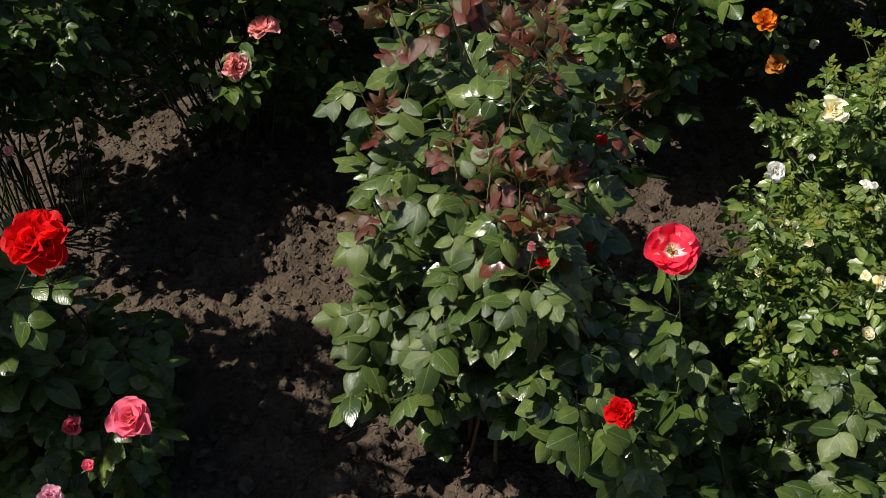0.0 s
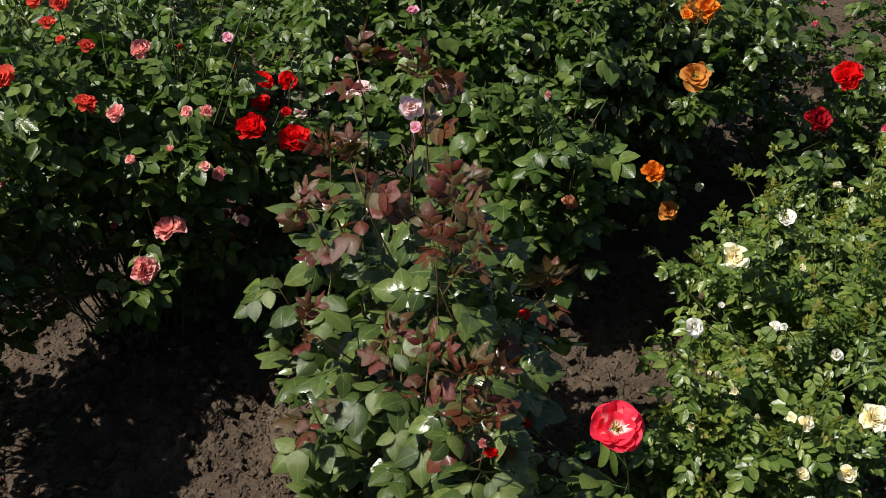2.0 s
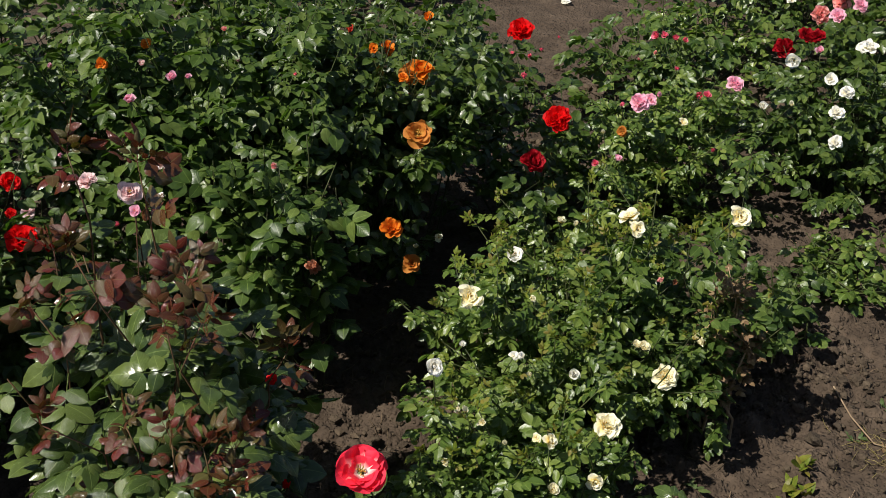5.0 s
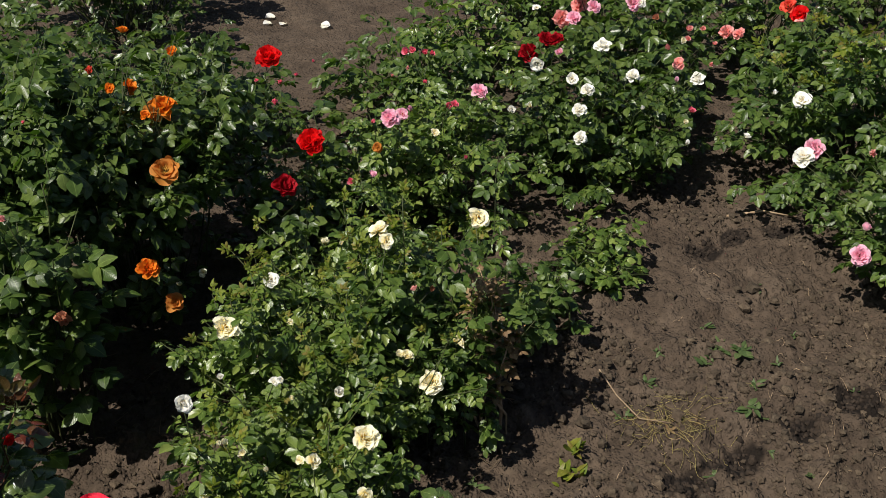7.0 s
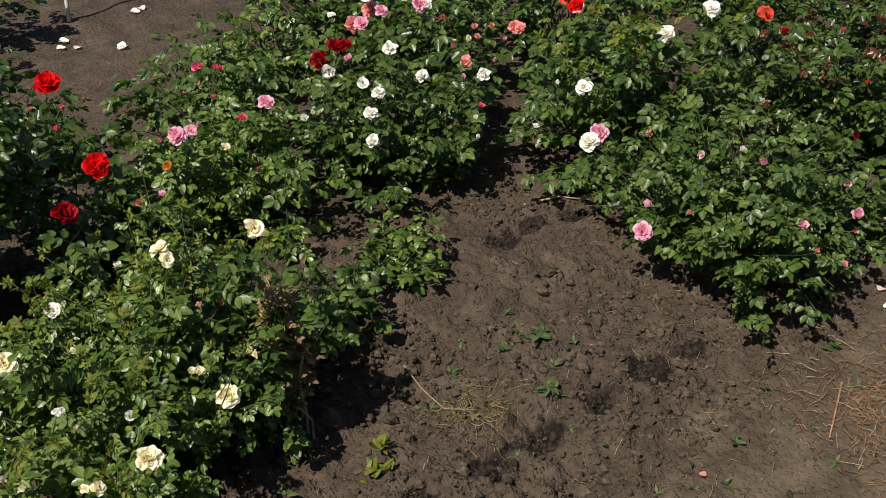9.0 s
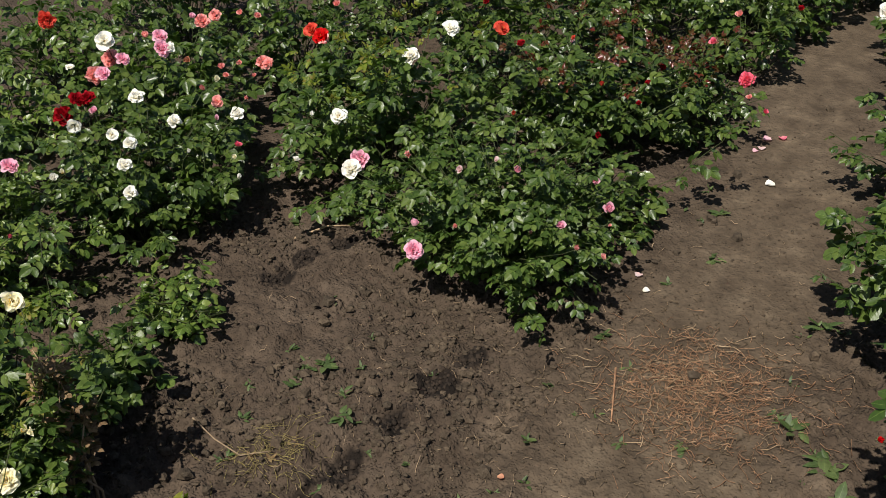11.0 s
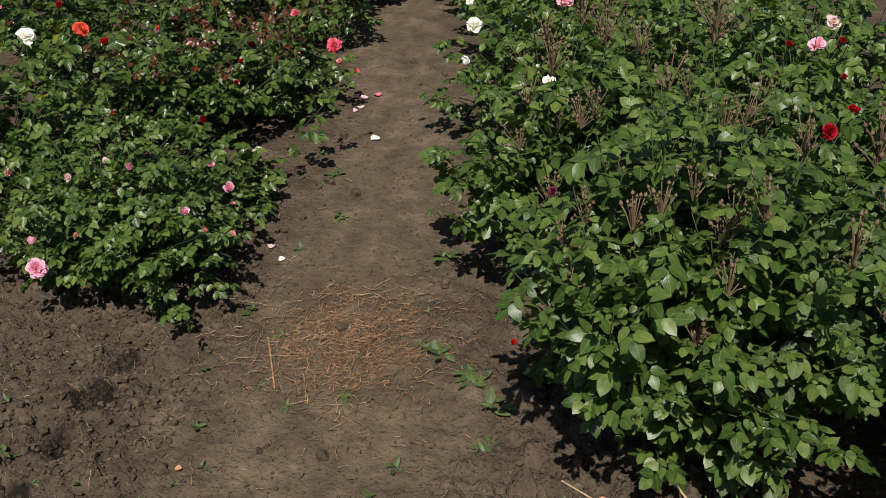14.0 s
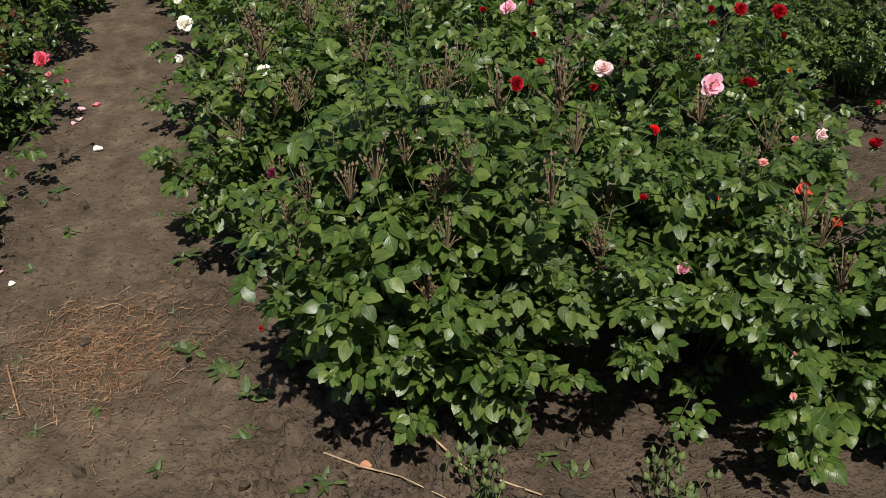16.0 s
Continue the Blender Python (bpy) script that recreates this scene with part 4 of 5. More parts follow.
ROSES.append(dict(
    name='rose_bush', label='leafy mid green rose bush with a few white roses',
    base=(2.75, 1.68), h=0.5, rx=0.46, ry=0.4, shoots=80, leaf=0.088, style='matt', fine=False, young='tip', young_part=0.08, seed=29,
    flowers=[(2.778, 1.583, 0.4, 'white', 'loose', 0.061),
          (2.476, 1.636, 0.3, 'white', 'loose', 0.055),
          (2.944, 1.538, 0.45, 'white', 'loose', 0.051),
          (2.66, 1.841, 0.45, 'red', 'loose', 0.054),
          (2.825, 1.47, 0.5, 'white', 'loose', 0.049),
          (2.452, 1.875, 0.42, 'salmon', 'double', 0.038),
          (2.746, 1.951, 0.42, 'coral', 'loose', 0.052),
          (2.716, 1.881, 0.42, 'salmon', 'loose', 0.048),
          (2.315, 1.674, 0.209, 'white', 'half', 0.032),
          (2.389, 1.667, 0.329, 'white', 'bud', 0.025)]))
ROSES.append(dict(
    name='rose_bush', label='dark green rose bush with scattered red buds',
    base=(3.25, 1.2), h=0.46, rx=0.42, ry=0.36, shoots=76, leaf=0.084, style='dark', fine=False, young='maroon', young_part=0.16, seed=30,
    flowers=[(2.975, 1.304, 0.43, 'crimson', 'half', 0.039),
          (3.041, 0.926, 0.3, 'crimson', 'half', 0.028),
          (3.204, 0.967, 0.3, 'crimson', 'half', 0.03),
          (3.345, 0.979, 0.3, 'crimson', 'half', 0.034),
          (3.028, 1.403, 0.45, 'coral', 'loose', 0.048),
          (3.113, 1.086, 0.3, 'coral', 'bud', 0.026),
          (3.112, 1.457, 0.42, 'coral', 'loose', 0.049),
          (3.061, 1.173, 0.45, 'coral', 'bud', 0.021),
          (3.111, 1.201, 0.42, 'pink', 'bud', 0.026),
          (2.887, 1.275, 0.237, 'coral', 'bud', 0.026)]))
ROSES.append(dict(
    name='rose_bush', label='green rose bush with a pink rose at the path edge',
    base=(3.55, 0.98), h=0.34, rx=0.28, ry=0.26, shoots=44, leaf=0.078, style='dark', fine=False, young='maroon', young_part=0.2, seed=31,
    flowers=[(3.793, 0.831, 0.14, 'hotpink', 'double', 0.064),
          (3.642, 0.768, 0.14, 'salmon', 'half', 0.033),
          (3.664, 0.925, 0.3, 'salmon', 'half', 0.033),
          (3.534, 0.883, 0.35, 'hotpink', 'half', 0.039),
          (3.852, 0.908, 0.35, 'salmon', 'half', 0.042)]))
ROSES.append(dict(
    name='rose_bush', label='mid green rose bush leaning over the path',
    base=(2.68, -0.1), fine=False, h=0.64, rx=0.38, ry=0.32, shoots=92, leaf=0.092, style='matt', spent=18, seed=32,
    flowers=[(2.983, -0.038, 0.4, 'white', 'loose', 0.043),
          (2.596, -0.042, 0.6, 'white', 'half', 0.018)]))
ROSES.append(dict(
    name='rose_bush', label='large mid green rose bush with sprays of spent brown buds',
    base=(2.02, -0.44), h=0.76, rx=0.44, ry=0.33, low=0.45, skirt=0.48, singles=220, shoots=225, fine=2, leaf=0.085, style='matt', spent=50, seed=33,
    flowers=[(1.929, -0.615, 0.79, 'crimson', 'double', 0.03),
          (2.111, -0.695, 0.75, 'crimson', 'half', 0.026),
          (2.013, -0.091, 0.26, 'crimson', 'half', 0.025),
          (2.179, -0.044, 0.07, 'red', 'bud', 0.022),
          (1.992, -0.137, 0.59, 'purple', 'half', 0.025),
          (1.832, -0.853, 0.58, 'crimson', 'half', 0.024),
          (1.989, -0.91, 0.65, 'red', 'loose', 0.023),
          (2.235, -0.713, 0.7, 'crimson', 'half', 0.028)]))
ROSES.append(dict(
    name='rose_bush', label='rose bush with pale pink and crimson roses',
    base=(2.26, -1.14), fine=2, h=0.58, rx=0.44, ry=0.42, lean=(-0.36, 0.06), low=0.8, skirt=0.04, bare=0.6, singles=90, shoots=125, leaf=0.079, style='matt', spent=10, seed=34,
    flowers=[(2.108, -1.057, 0.69, 'pink', 'loose', 0.052),
          (2.342, -1.228, 0.58, 'crimson', 'double', 0.045),
          (1.832, -0.952, 0.41, 'pink', 'half', 0.037),
          (1.739, -0.998, 0.36, 'pink', 'half', 0.025),
          (2.113, -1.125, 0.4, 'coral', 'loose', 0.037),
          (1.994, -1.25, 0.49, 'coral', 'loose', 0.036),
          (2.199, -1.298, 0.5, 'salmon', 'half', 0.027),
          (2.226, -1.374, 0.5, 'blush', 'loose', 0.031),
          (2.054, -1.416, 0.55, 'crimson', 'half', 0.045),
          (2.092, -1.19, 0.45, 'coral', 'bud', 0.024),
          (1.918, -1.295, 0.45, 'coral', 'loose', 0.03),
          (2.133, -0.899, 0.526, 'crimson', 'bud', 0.016),
          (1.961, -1.134, 0.576, 'salmon', 'loose', 0.026)]))
ROSES.append(dict(
    name='rose_bush', label='small green rose bush with orange buds near the path',
    base=(1.80, -1.38), h=0.5, rx=0.26, ry=0.24, low=0.6, bare=0.25, skirt=0.5, shoots=54, singles=60, leaf=0.095, style='matt', seed=35,
    flowers=[(1.48, -1.059, 0.36, 'salmon', 'bud', 0.021),
          (1.556, -1.085, 0.4, 'salmon', 'bud', 0.017)]))
ROSES.append(dict(
    name='rose_bush', label='leafy mid green rose bush with crimson blooms',
    base=(3.05, -1.42), h=0.58, rx=0.36, ry=0.324, shoots=44, leaf=0.088, style='matt', fine=False, seed=36,
    flowers=[(2.828, -1.494, 0.5, 'crimson', 'bud', 0.027),
          (2.824, -1.822, 0.28, 'crimson', 'bud', 0.026)]))
ROSES.append(dict(
    name='rose_bush', label='leafy mid green rose bush standing in the bed behind',
    base=(3.5, -1.3), h=0.62, rx=0.36, ry=0.324, shoots=44, leaf=0.088, style='matt', fine=False, seed=37,
    flowers=[]))
ROSES.append(dict(
    name='rose_bush', label='leafy dark green rose bush with crimson and pink blooms',
    base=(2.84, 0.88), h=0.2, rx=0.15, ry=0.135, shoots=24, leaf=0.088, style='dark', fine=False, seed=38,
    flowers=[(2.777, 0.934, 0.3, 'crimson', 'half', 0.026),
          (3.193, 0.588, 0.3, 'hotpink', 'half', 0.028)]))
ROSES.append(dict(
    name='rose_bush', label='leafy dark green rose bush with crimson blooms',
    base=(4.25, 1.02), h=0.42, rx=0.3, ry=0.27, shoots=37, leaf=0.088, style='dark', fine=False, seed=39,
    flowers=[(4.022, 0.745, 0.35, 'crimson', 'half', 0.035),
          (4.043, 1.048, 0.315, 'cream', 'half', 0.028)]))
ROSES.append(dict(
    name='rose_bush', label='leafy mid green rose bush standing in the bed behind',
    base=(-1.1, 2.05), h=0.8, rx=0.35, ry=0.315, shoots=50, leaf=0.075, style='small', kind5='7', fine=False, young='maroon', young_part=0.12, seed=40,
    flowers=[]))
ROSES.append(dict(
    name='rose_bush', label='leafy mid green rose bush with coral and pink blooms',
    base=(-0.5, 2.55), h=0.7, rx=0.45, ry=0.405, shoots=76, leaf=0.066, style='small', kind5='7', fine=False, young='maroon', young_part=0.12, seed=41,
    flowers=[(-0.515, 1.848, 0.746, 'coral', 'loose', 0.032),
          (-0.472, 1.836, 0.746, 'coral', 'loose', 0.034),
          (-0.418, 1.867, 0.741, 'coral', 'loose', 0.025),
          (-0.26, 2.347, 0.529, 'coral', 'loose', 0.034),
          (-0.271, 2.505, 0.5, 'coral', 'loose', 0.066),
          (-0.283, 2.429, 0.5, 'coral', 'loose', 0.05),
          (-0.194, 2.404, 0.5, 'pink', 'half', 0.039),
          (-0.252, 2.385, 0.531, 'coral', 'half', 0.032)]))
ROSES.append(dict(
    name='rose_bush', label='leafy mid green rose bush standing in the bed behind',
    base=(0.1, 2.75), h=0.62, rx=0.45, ry=0.405, shoots=58, leaf=0.088, style='matt', fine=False, seed=42,
    flowers=[]))
ROSES.append(dict(
    name='rose_bush', label='leafy dark green rose bush with orange blooms',
    base=(0.75, 2.75), h=0.55, rx=0.45, ry=0.405, shoots=58, leaf=0.088, style='dark', fine=False, seed=43,
    flowers=[(0.899, 2.638, 0.5, 'orange', 'half', 0.039)]))
ROSES.append(dict(
    name='rose_bush', label='leafy mid green rose bush standing in the bed behind',
    base=(-1.0, 2.9), h=0.8, rx=0.5, ry=0.45, shoots=67, leaf=0.088, style='matt', fine=False, seed=44,
    flowers=[]))
ROSES.append(dict(
    name='rose_bush', label='leafy mid green rose bush standing in the bed behind',
    base=(-0.3, 3.4), h=0.7, rx=0.5, ry=0.45, shoots=67, leaf=0.088, style='matt', fine=False, young='maroon', young_part=0.08, seed=45,
    flowers=[]))
ROSES.append(dict(
    name='rose_bush', label='leafy dark green rose bush standing in the bed behind',
    base=(0.5, 3.4), h=0.6, rx=0.5, ry=0.45, shoots=67, leaf=0.088, style='dark', fine=False, seed=46,
    flowers=[(0.64, 3.095, 0.434, 'orange', 'half', 0.057)]))
ROSES.append(dict(
    name='rose_bush', label='leafy dark green rose bush standing in the bed behind',
    base=(1.15, 2.85), h=0.4, rx=0.3, ry=0.27, shoots=37, leaf=0.088, style='dark', fine=False, seed=47,
    flowers=[(1.376, 2.589, 0.28, 'hotpink', 'bud', 0.018)]))
ROSES.append(dict(
    name='rose_bush', label='leafy mid green rose bush with pink blooms',
    base=(1.78, 2.6), h=0.42, rx=0.32, ry=0.28800000000000003, shoots=39, leaf=0.088, style='matt', fine=False, seed=48,
    flowers=[(1.663, 2.426, 0.35, 'hotpink', 'half', 0.034),
          (1.701, 2.388, 0.35, 'hotpink', 'half', 0.03),
          (1.473, 2.658, 0.28, 'hotpink', 'bud', 0.018),
          (1.662, 2.426, 0.295, 'salmon', 'bud', 0.021),
          (1.614, 2.426, 0.283, 'salmon', 'bud', 0.018)]))
ROSES.append(dict(
    name='rose_bush', label='leafy light green rose bush with coral blooms',
    base=(2.15, 2.8), h=0.32, rx=0.26, ry=0.234, shoots=32, leaf=0.088, style='small', fine=False, seed=49,
    flowers=[(2.348, 2.75, 0.42, 'coral', 'double', 0.061)]))
ROSES.append(dict(
    name='rose_bush', label='leafy dark green rose bush with white and pink blooms',
    base=(2.55, 2.45), h=0.42, rx=0.36, ry=0.324, shoots=44, leaf=0.088, style='dark', fine=False, seed=50,
    flowers=[(2.383, 2.221, 0.42, 'white', 'double', 0.04),
          (2.441, 2.32, 0.42, 'pink', 'double', 0.049),
          (2.615, 2.305, 0.42, 'salmon', 'double', 0.051),
          (2.686, 2.314, 0.42, 'salmon', 'double', 0.043),
          (2.624, 2.364, 0.42, 'pink', 'half', 0.036),
          (2.314, 2.435, 0.42, 'white', 'loose', 0.068),
          (2.366, 2.235, 0.42, 'pink', 'double', 0.055),
          (2.29, 2.482, 0.303, 'salmon', 'double', 0.06),
          (2.344, 2.455, 0.346, 'salmon', 'double', 0.06),
          (2.714, 2.191, 0.22, 'salmon', 'half', 0.025),
          (2.681, 2.222, 0.274, 'salmon', 'half', 0.029),
          (2.586, 2.193, 0.267, 'salmon', 'half', 0.028),
          (2.463, 2.423, 0.395, 'salmon', 'half', 0.037),
          (2.239, 2.271, 0.42, 'pink', 'double', 0.043),
          (2.372, 2.134, 0.4, 'peach', 'half', 0.033),
          (2.391, 2.013, 0.4, 'salmon', 'half', 0.032),
          (2.127, 2.23, 0.42, 'pink', 'double', 0.046),
          (2.153, 2.132, 0.36, 'white', 'double', 0.041),
          (2.316, 1.966, 0.4, 'cream', 'half', 0.031)]))
ROSES.append(dict(
    name='rose_bush', label='leafy mid green rose bush standing in the bed behind',
    base=(2.65, 3.05), h=0.45, rx=0.4, ry=0.36000000000000004, shoots=50, leaf=0.088, style='matt', fine=False, seed=51,
    flowers=[(2.434, 2.791, 0.214, 'white', 'loose', 0.035)]))
ROSES.append(dict(
    name='rose_bush', label='leafy dark green rose bush standing in the bed behind',
    base=(3.15, 2.35), h=0.5, rx=0.42, ry=0.378, shoots=53, leaf=0.088, style='dark', fine=False, seed=52,
    flowers=[(2.789, 2.214, 0.24, 'salmon', 'double', 0.053),
          (2.856, 2.361, 0.369, 'salmon', 'half', 0.035),
          (2.865, 2.291, 0.37, 'salmon', 'half', 0.034),
          (3.084, 2.112, 0.383, 'salmon', 'half', 0.039)]))
ROSES.append(dict(
    name='rose_bush', label='leafy mid green rose bush standing in the bed behind',
    base=(3.3, 3.1), h=0.55, rx=0.45, ry=0.405, shoots=58, leaf=0.088, style='matt', fine=False, seed=53,
    flowers=[]))
ROSES.append(dict(
    name='rose_bush', label='leafy dark green rose bush with crimson and pink blooms',
    base=(3.65, 1.75), h=0.52, rx=0.44, ry=0.396, shoots=56, leaf=0.088, style='dark', fine=False, young='maroon', young_part=0.14, seed=54,
    flowers=[(3.291, 1.619, 0.42, 'crimson', 'half', 0.036),
          (3.242, 1.821, 0.42, 'hotpink', 'half', 0.037)]))
ROSES.append(dict(
    name='rose_bush', label='leafy dark green rose bush standing in the bed behind',
    base=(4.0, 2.4), h=0.55, rx=0.5, ry=0.45, shoots=67, leaf=0.088, style='dark', fine=False, seed=55,
    flowers=[]))
ROSES.append(dict(
    name='rose_bush', label='leafy dark green rose bush standing in the bed behind',
    base=(4.2, 1.45), h=0.42, rx=0.42, ry=0.378, shoots=53, leaf=0.088, style='dark', fine=False, seed=56,
    flowers=[]))
ROSES.append(dict(
    name='rose_bush', label='leafy mid green rose bush standing in the bed behind',
    base=(4.7, 2.0), h=0.5, rx=0.5, ry=0.45, shoots=67, leaf=0.088, style='matt', fine=False, seed=57,
    flowers=[]))
ROSES.append(dict(
    name='rose_bush', label='leafy dark green rose bush standing in the bed behind',
    base=(4.85, 1.35), h=0.4, rx=0.36, ry=0.324, shoots=44, leaf=0.088, style='dark', fine=False, seed=58,
    flowers=[]))
ROSES.append(dict(
    name='rose_bush', label='leafy dark green rose bush standing in the bed behind',
    base=(5.4, 1.5), h=0.5, rx=0.45, ry=0.405, shoots=58, leaf=0.088, style='dark', fine=False, seed=59,
    flowers=[]))
ROSES.append(dict(
    name='rose_bush', label='leafy mid green rose bush with white and pink blooms',
    base=(3.4, -0.07), h=0.6, rx=0.47, ry=0.423, shoots=61, leaf=0.088, style='matt', fine=False, seed=60,
    flowers=[(3.661, 0.284, 0.3, 'white', 'loose', 0.067),
          (3.331, 0.263, 0.3, 'white', 'half', 0.04),
          (3.197, 0.232, 0.35, 'white', 'half', 0.032),
          (3.624, -0.03, 0.42, 'pink', 'loose', 0.059)]))
ROSES.append(dict(
    name='rose_bush', label='leafy mid green rose bush with white blooms',
    base=(4.05, 0.05), h=0.55, rx=0.42, ry=0.378, shoots=53, leaf=0.088, style='matt', fine=False, seed=61,
    flowers=[(4.022, 0.454, 0.4, 'white', 'loose', 0.073),
          (3.87, 0.335, 0.316, 'white', 'loose', 0.035),
          (3.823, 0.244, 0.391, 'white', 'bud', 0.03)]))
ROSES.append(dict(
    name='rose_bush', label='leafy dark green rose bush standing in the bed behind',
    base=(4.75, 0.28), h=0.45, rx=0.42, ry=0.378, shoots=53, leaf=0.088, style='dark', fine=False, seed=62,
    flowers=[]))
ROSES.append(dict(
    name='rose_bush', label='leafy dark green rose bush standing in the bed behind',
    base=(5.5, 0.45), h=0.5, rx=0.45, ry=0.405, shoots=58, leaf=0.088, style='dark', fine=False, seed=63,
    flowers=[]))
ROSES.append(dict(
    name='rose_bush', label='leafy mid green rose bush with pink and crimson blooms',
    base=(2.85, -0.7), h=0.78, rx=0.44, ry=0.396, shoots=56, leaf=0.088, style='matt', fine=False, seed=64,
    flowers=[(2.864, -0.727, 0.6, 'pink', 'loose', 0.047),
          (2.85, -0.656, 0.6, 'crimson', 'half', 0.028),
          (2.901, -0.795, 0.6, 'crimson', 'half', 0.029),
          (3.047, -0.787, 0.6, 'blush', 'loose', 0.043),
          (2.591, -0.755, 0.628, 'crimson', 'half', 0.021)]))
ROSES.append(dict(
    name='rose_bush', label='leafy mid green rose bush standing in the bed behind',
    base=(3.6, -0.8), h=0.7, rx=0.45, ry=0.405, shoots=58, leaf=0.088, style='matt', fine=False, seed=65,
    flowers=[]))
ROSES.append(dict(
    name='rose_bush', label='leafy dark green rose bush with crimson and orange blooms',
    base=(2.62, -1.35), h=0.56, rx=0.34, ry=0.30600000000000005, shoots=41, leaf=0.088, style='dark', fine=False, seed=66,
    flowers=[(2.789, -1.266, 0.6, 'crimson', 'half', 0.029),
          (2.677, -1.239, 0.6, 'crimson', 'half', 0.031),
          (2.699, -1.418, 0.62, 'crimson', 'double', 0.044),
          (2.727, -1.324, 0.62, 'crimson', 'double', 0.041),
          (2.708, -1.48, 0.45, 'orange', 'half', 0.023),
          (2.725, -1.23, 0.487, 'red', 'bud', 0.023)]))
ROSES.append(dict(
    name='rose_bush', label='leafy mid green rose bush with pale pink and crimson blooms',
    base=(2.48, -0.92), h=0.7, rx=0.32, ry=0.28800000000000003, shoots=39, leaf=0.088, style='matt', fine=False, seed=67,
    flowers=[(2.541, -0.925, 0.55, 'blush', 'loose', 0.049),
          (2.32, -0.852, 0.6, 'crimson', 'half', 0.027),
          (2.49, -0.724, 0.532, 'crimson', 'half', 0.027)]))
ROSES.append(dict(
    name='hedge_bush', label='low clipped dark green hedge bush with tiny dense leaves',
    base=(4.3, -2.0), h=0.42, rx=0.5, ry=0.42, low=0.75, skirt=0.3, shoots=150, leaf=0.05, style='dark', fine=False, kind5='7', group='hedge bushes', seed=68,
    flowers=[]))
ROSES.append(dict(
    name='hedge_bush', label='low clipped dark green hedge bush with tiny dense leaves',
    base=(3.6, -2.1), h=0.42, rx=0.5, ry=0.42, low=0.75, skirt=0.3, shoots=150, leaf=0.05, style='dark', fine=False, kind5='7', group='hedge bushes', seed=69,
    flowers=[]))
ROSES.append(dict(
    name='rose_bush', label='leafy dark green rose bush standing in the bed behind',
    base=(1.3, 3.9), h=0.5, rx=0.5, ry=0.45, shoots=67, leaf=0.088, style='dark', fine=False, seed=70,
    flowers=[]))
ROSES.append(dict(
    name='rose_bush', label='rose bush with a deep red rose over shaded leaves',
    base=(-0.82, 0.98), h=0.66, rx=0.28, ry=0.16, low=0.8, skirt=0.3, singles=60, shoots=46, leaf=0.1, style='dark', seed=71,
    flowers=[(-0.459, 0.846, 0.64, 'red', 'double', 0.077),
          (-0.548, 1.018, 0.62, 'salmon', 'bud', 0.026)]))
ROSES.append(dict(
    name='rose_bush', label='low shaded rose bush with strong pink roses',
    base=(-0.60, 1.0), h=0.38, rx=0.2, ry=0.22, shoots=34, leaf=0.09, style='dark', seed=72,
    flowers=[(-0.379, 0.761, 0.42, 'hotpink', 'loose', 0.058),
          (-0.456, 0.763, 0.4, 'hotpink', 'half', 0.04),
          (-0.437, 0.726, 0.36, 'hotpink', 'half', 0.027),
          (-0.457, 0.664, 0.4, 'pink', 'double', 0.029)]))
ROSES.append(dict(
    name='dried_shoot', label='withered tan rose shoot with hanging dead leaves',
    base=(1.14, 1.28), h=0.5, rx=0.05, ry=0.05, shoots=7, leaf=0.036, style='dry', stem=TWIG, low=0.7, group='dried shoots', seed=73,
    flowers=[]))
# Unseen bush, added left of the view to cast shade on the corner.
ROSES.append(dict(
    name='rose_bush', label='tall dark green rose bush added out of view to shade the corner',
    base=(-1.04, 0.92), h=1.05, rx=0.4, ry=0.32, low=0.85, skirt=0.1, bare=0.5, shoots=66, leaf=0.1, style='dark', fine=False, seed=74,
    flowers=[]))
# Shade caster: crown added mostly out of view, its coral blooms reach in.
ROSES.append(dict(
    name='rose_bush', label='tall dark green rose bush added to shade the dug soil, with coral blooms',
    base=(-0.80, 1.50), h=0.66, rx=0.22, ry=0.18, low=0.85, skirt=0.05, bare=0.6, shoots=26, leaf=0.095, style='dark', fine=False, seed=75,
    flowers=[(-0.594, 1.65, 0.5, 'salmon', 'bud', 0.025),
          (-0.542, 1.632, 0.72, 'coral', 'loose', 0.049),
          (-0.489, 1.781, 0.735, 'coral', 'loose', 0.029),
          (-0.462, 1.737, 0.724, 'coral', 'loose', 0.019),
          (-0.447, 1.711, 0.35, 'hotpink', 'bud', 0.026),
          (-0.421, 1.721, 0.718, 'coral', 'loose', 0.028)]))
ROSES.append(dict(
    name='rose_bush', label='leafy mid green rose bush standing close to its neighbours',
    base=(3.95, -0.42), h=0.55, rx=0.36, ry=0.32, shoots=44, leaf=0.088, style='matt', fine=False, seed=77,
    flowers=[]))
ROSES.append(dict(
    name='rose_bush', label='leafy mid green rose bush standing close to its neighbours',
    base=(3.15, -0.38), h=0.66, rx=0.32, ry=0.28, shoots=44, leaf=0.088, style='matt', fine=False, spent=5, seed=78,
    flowers=[]))
ROSES.append(dict(
    name='rose_bush', label='dark green rose bush at the far end of the path',
    base=(4.82, 1.02), h=0.5, rx=0.34, ry=0.28, shoots=46, leaf=0.095, style='dark', fine=False, seed=79,
    flowers=[]))
ROSES.append(dict(
    name='rose_bush', label='dark green rose bush closing the far end of the path',
    base=(5.38, 0.85), h=0.5, rx=0.36, ry=0.3, shoots=46, leaf=0.095, style='dark', fine=False, seed=80,
    flowers=[]))
ROSES.append(dict(
    name='rose_bush', label='low light green rose bush with fresh shoots beside bare soil',
    base=(1.02, 1.70), h=0.36, rx=0.27, ry=0.2, low=0.5, shoots=46, leaf=0.062, style='small', young='tip', young_part=0.08, kind5='7', fine=False, seed=81,
    flowers=[]))

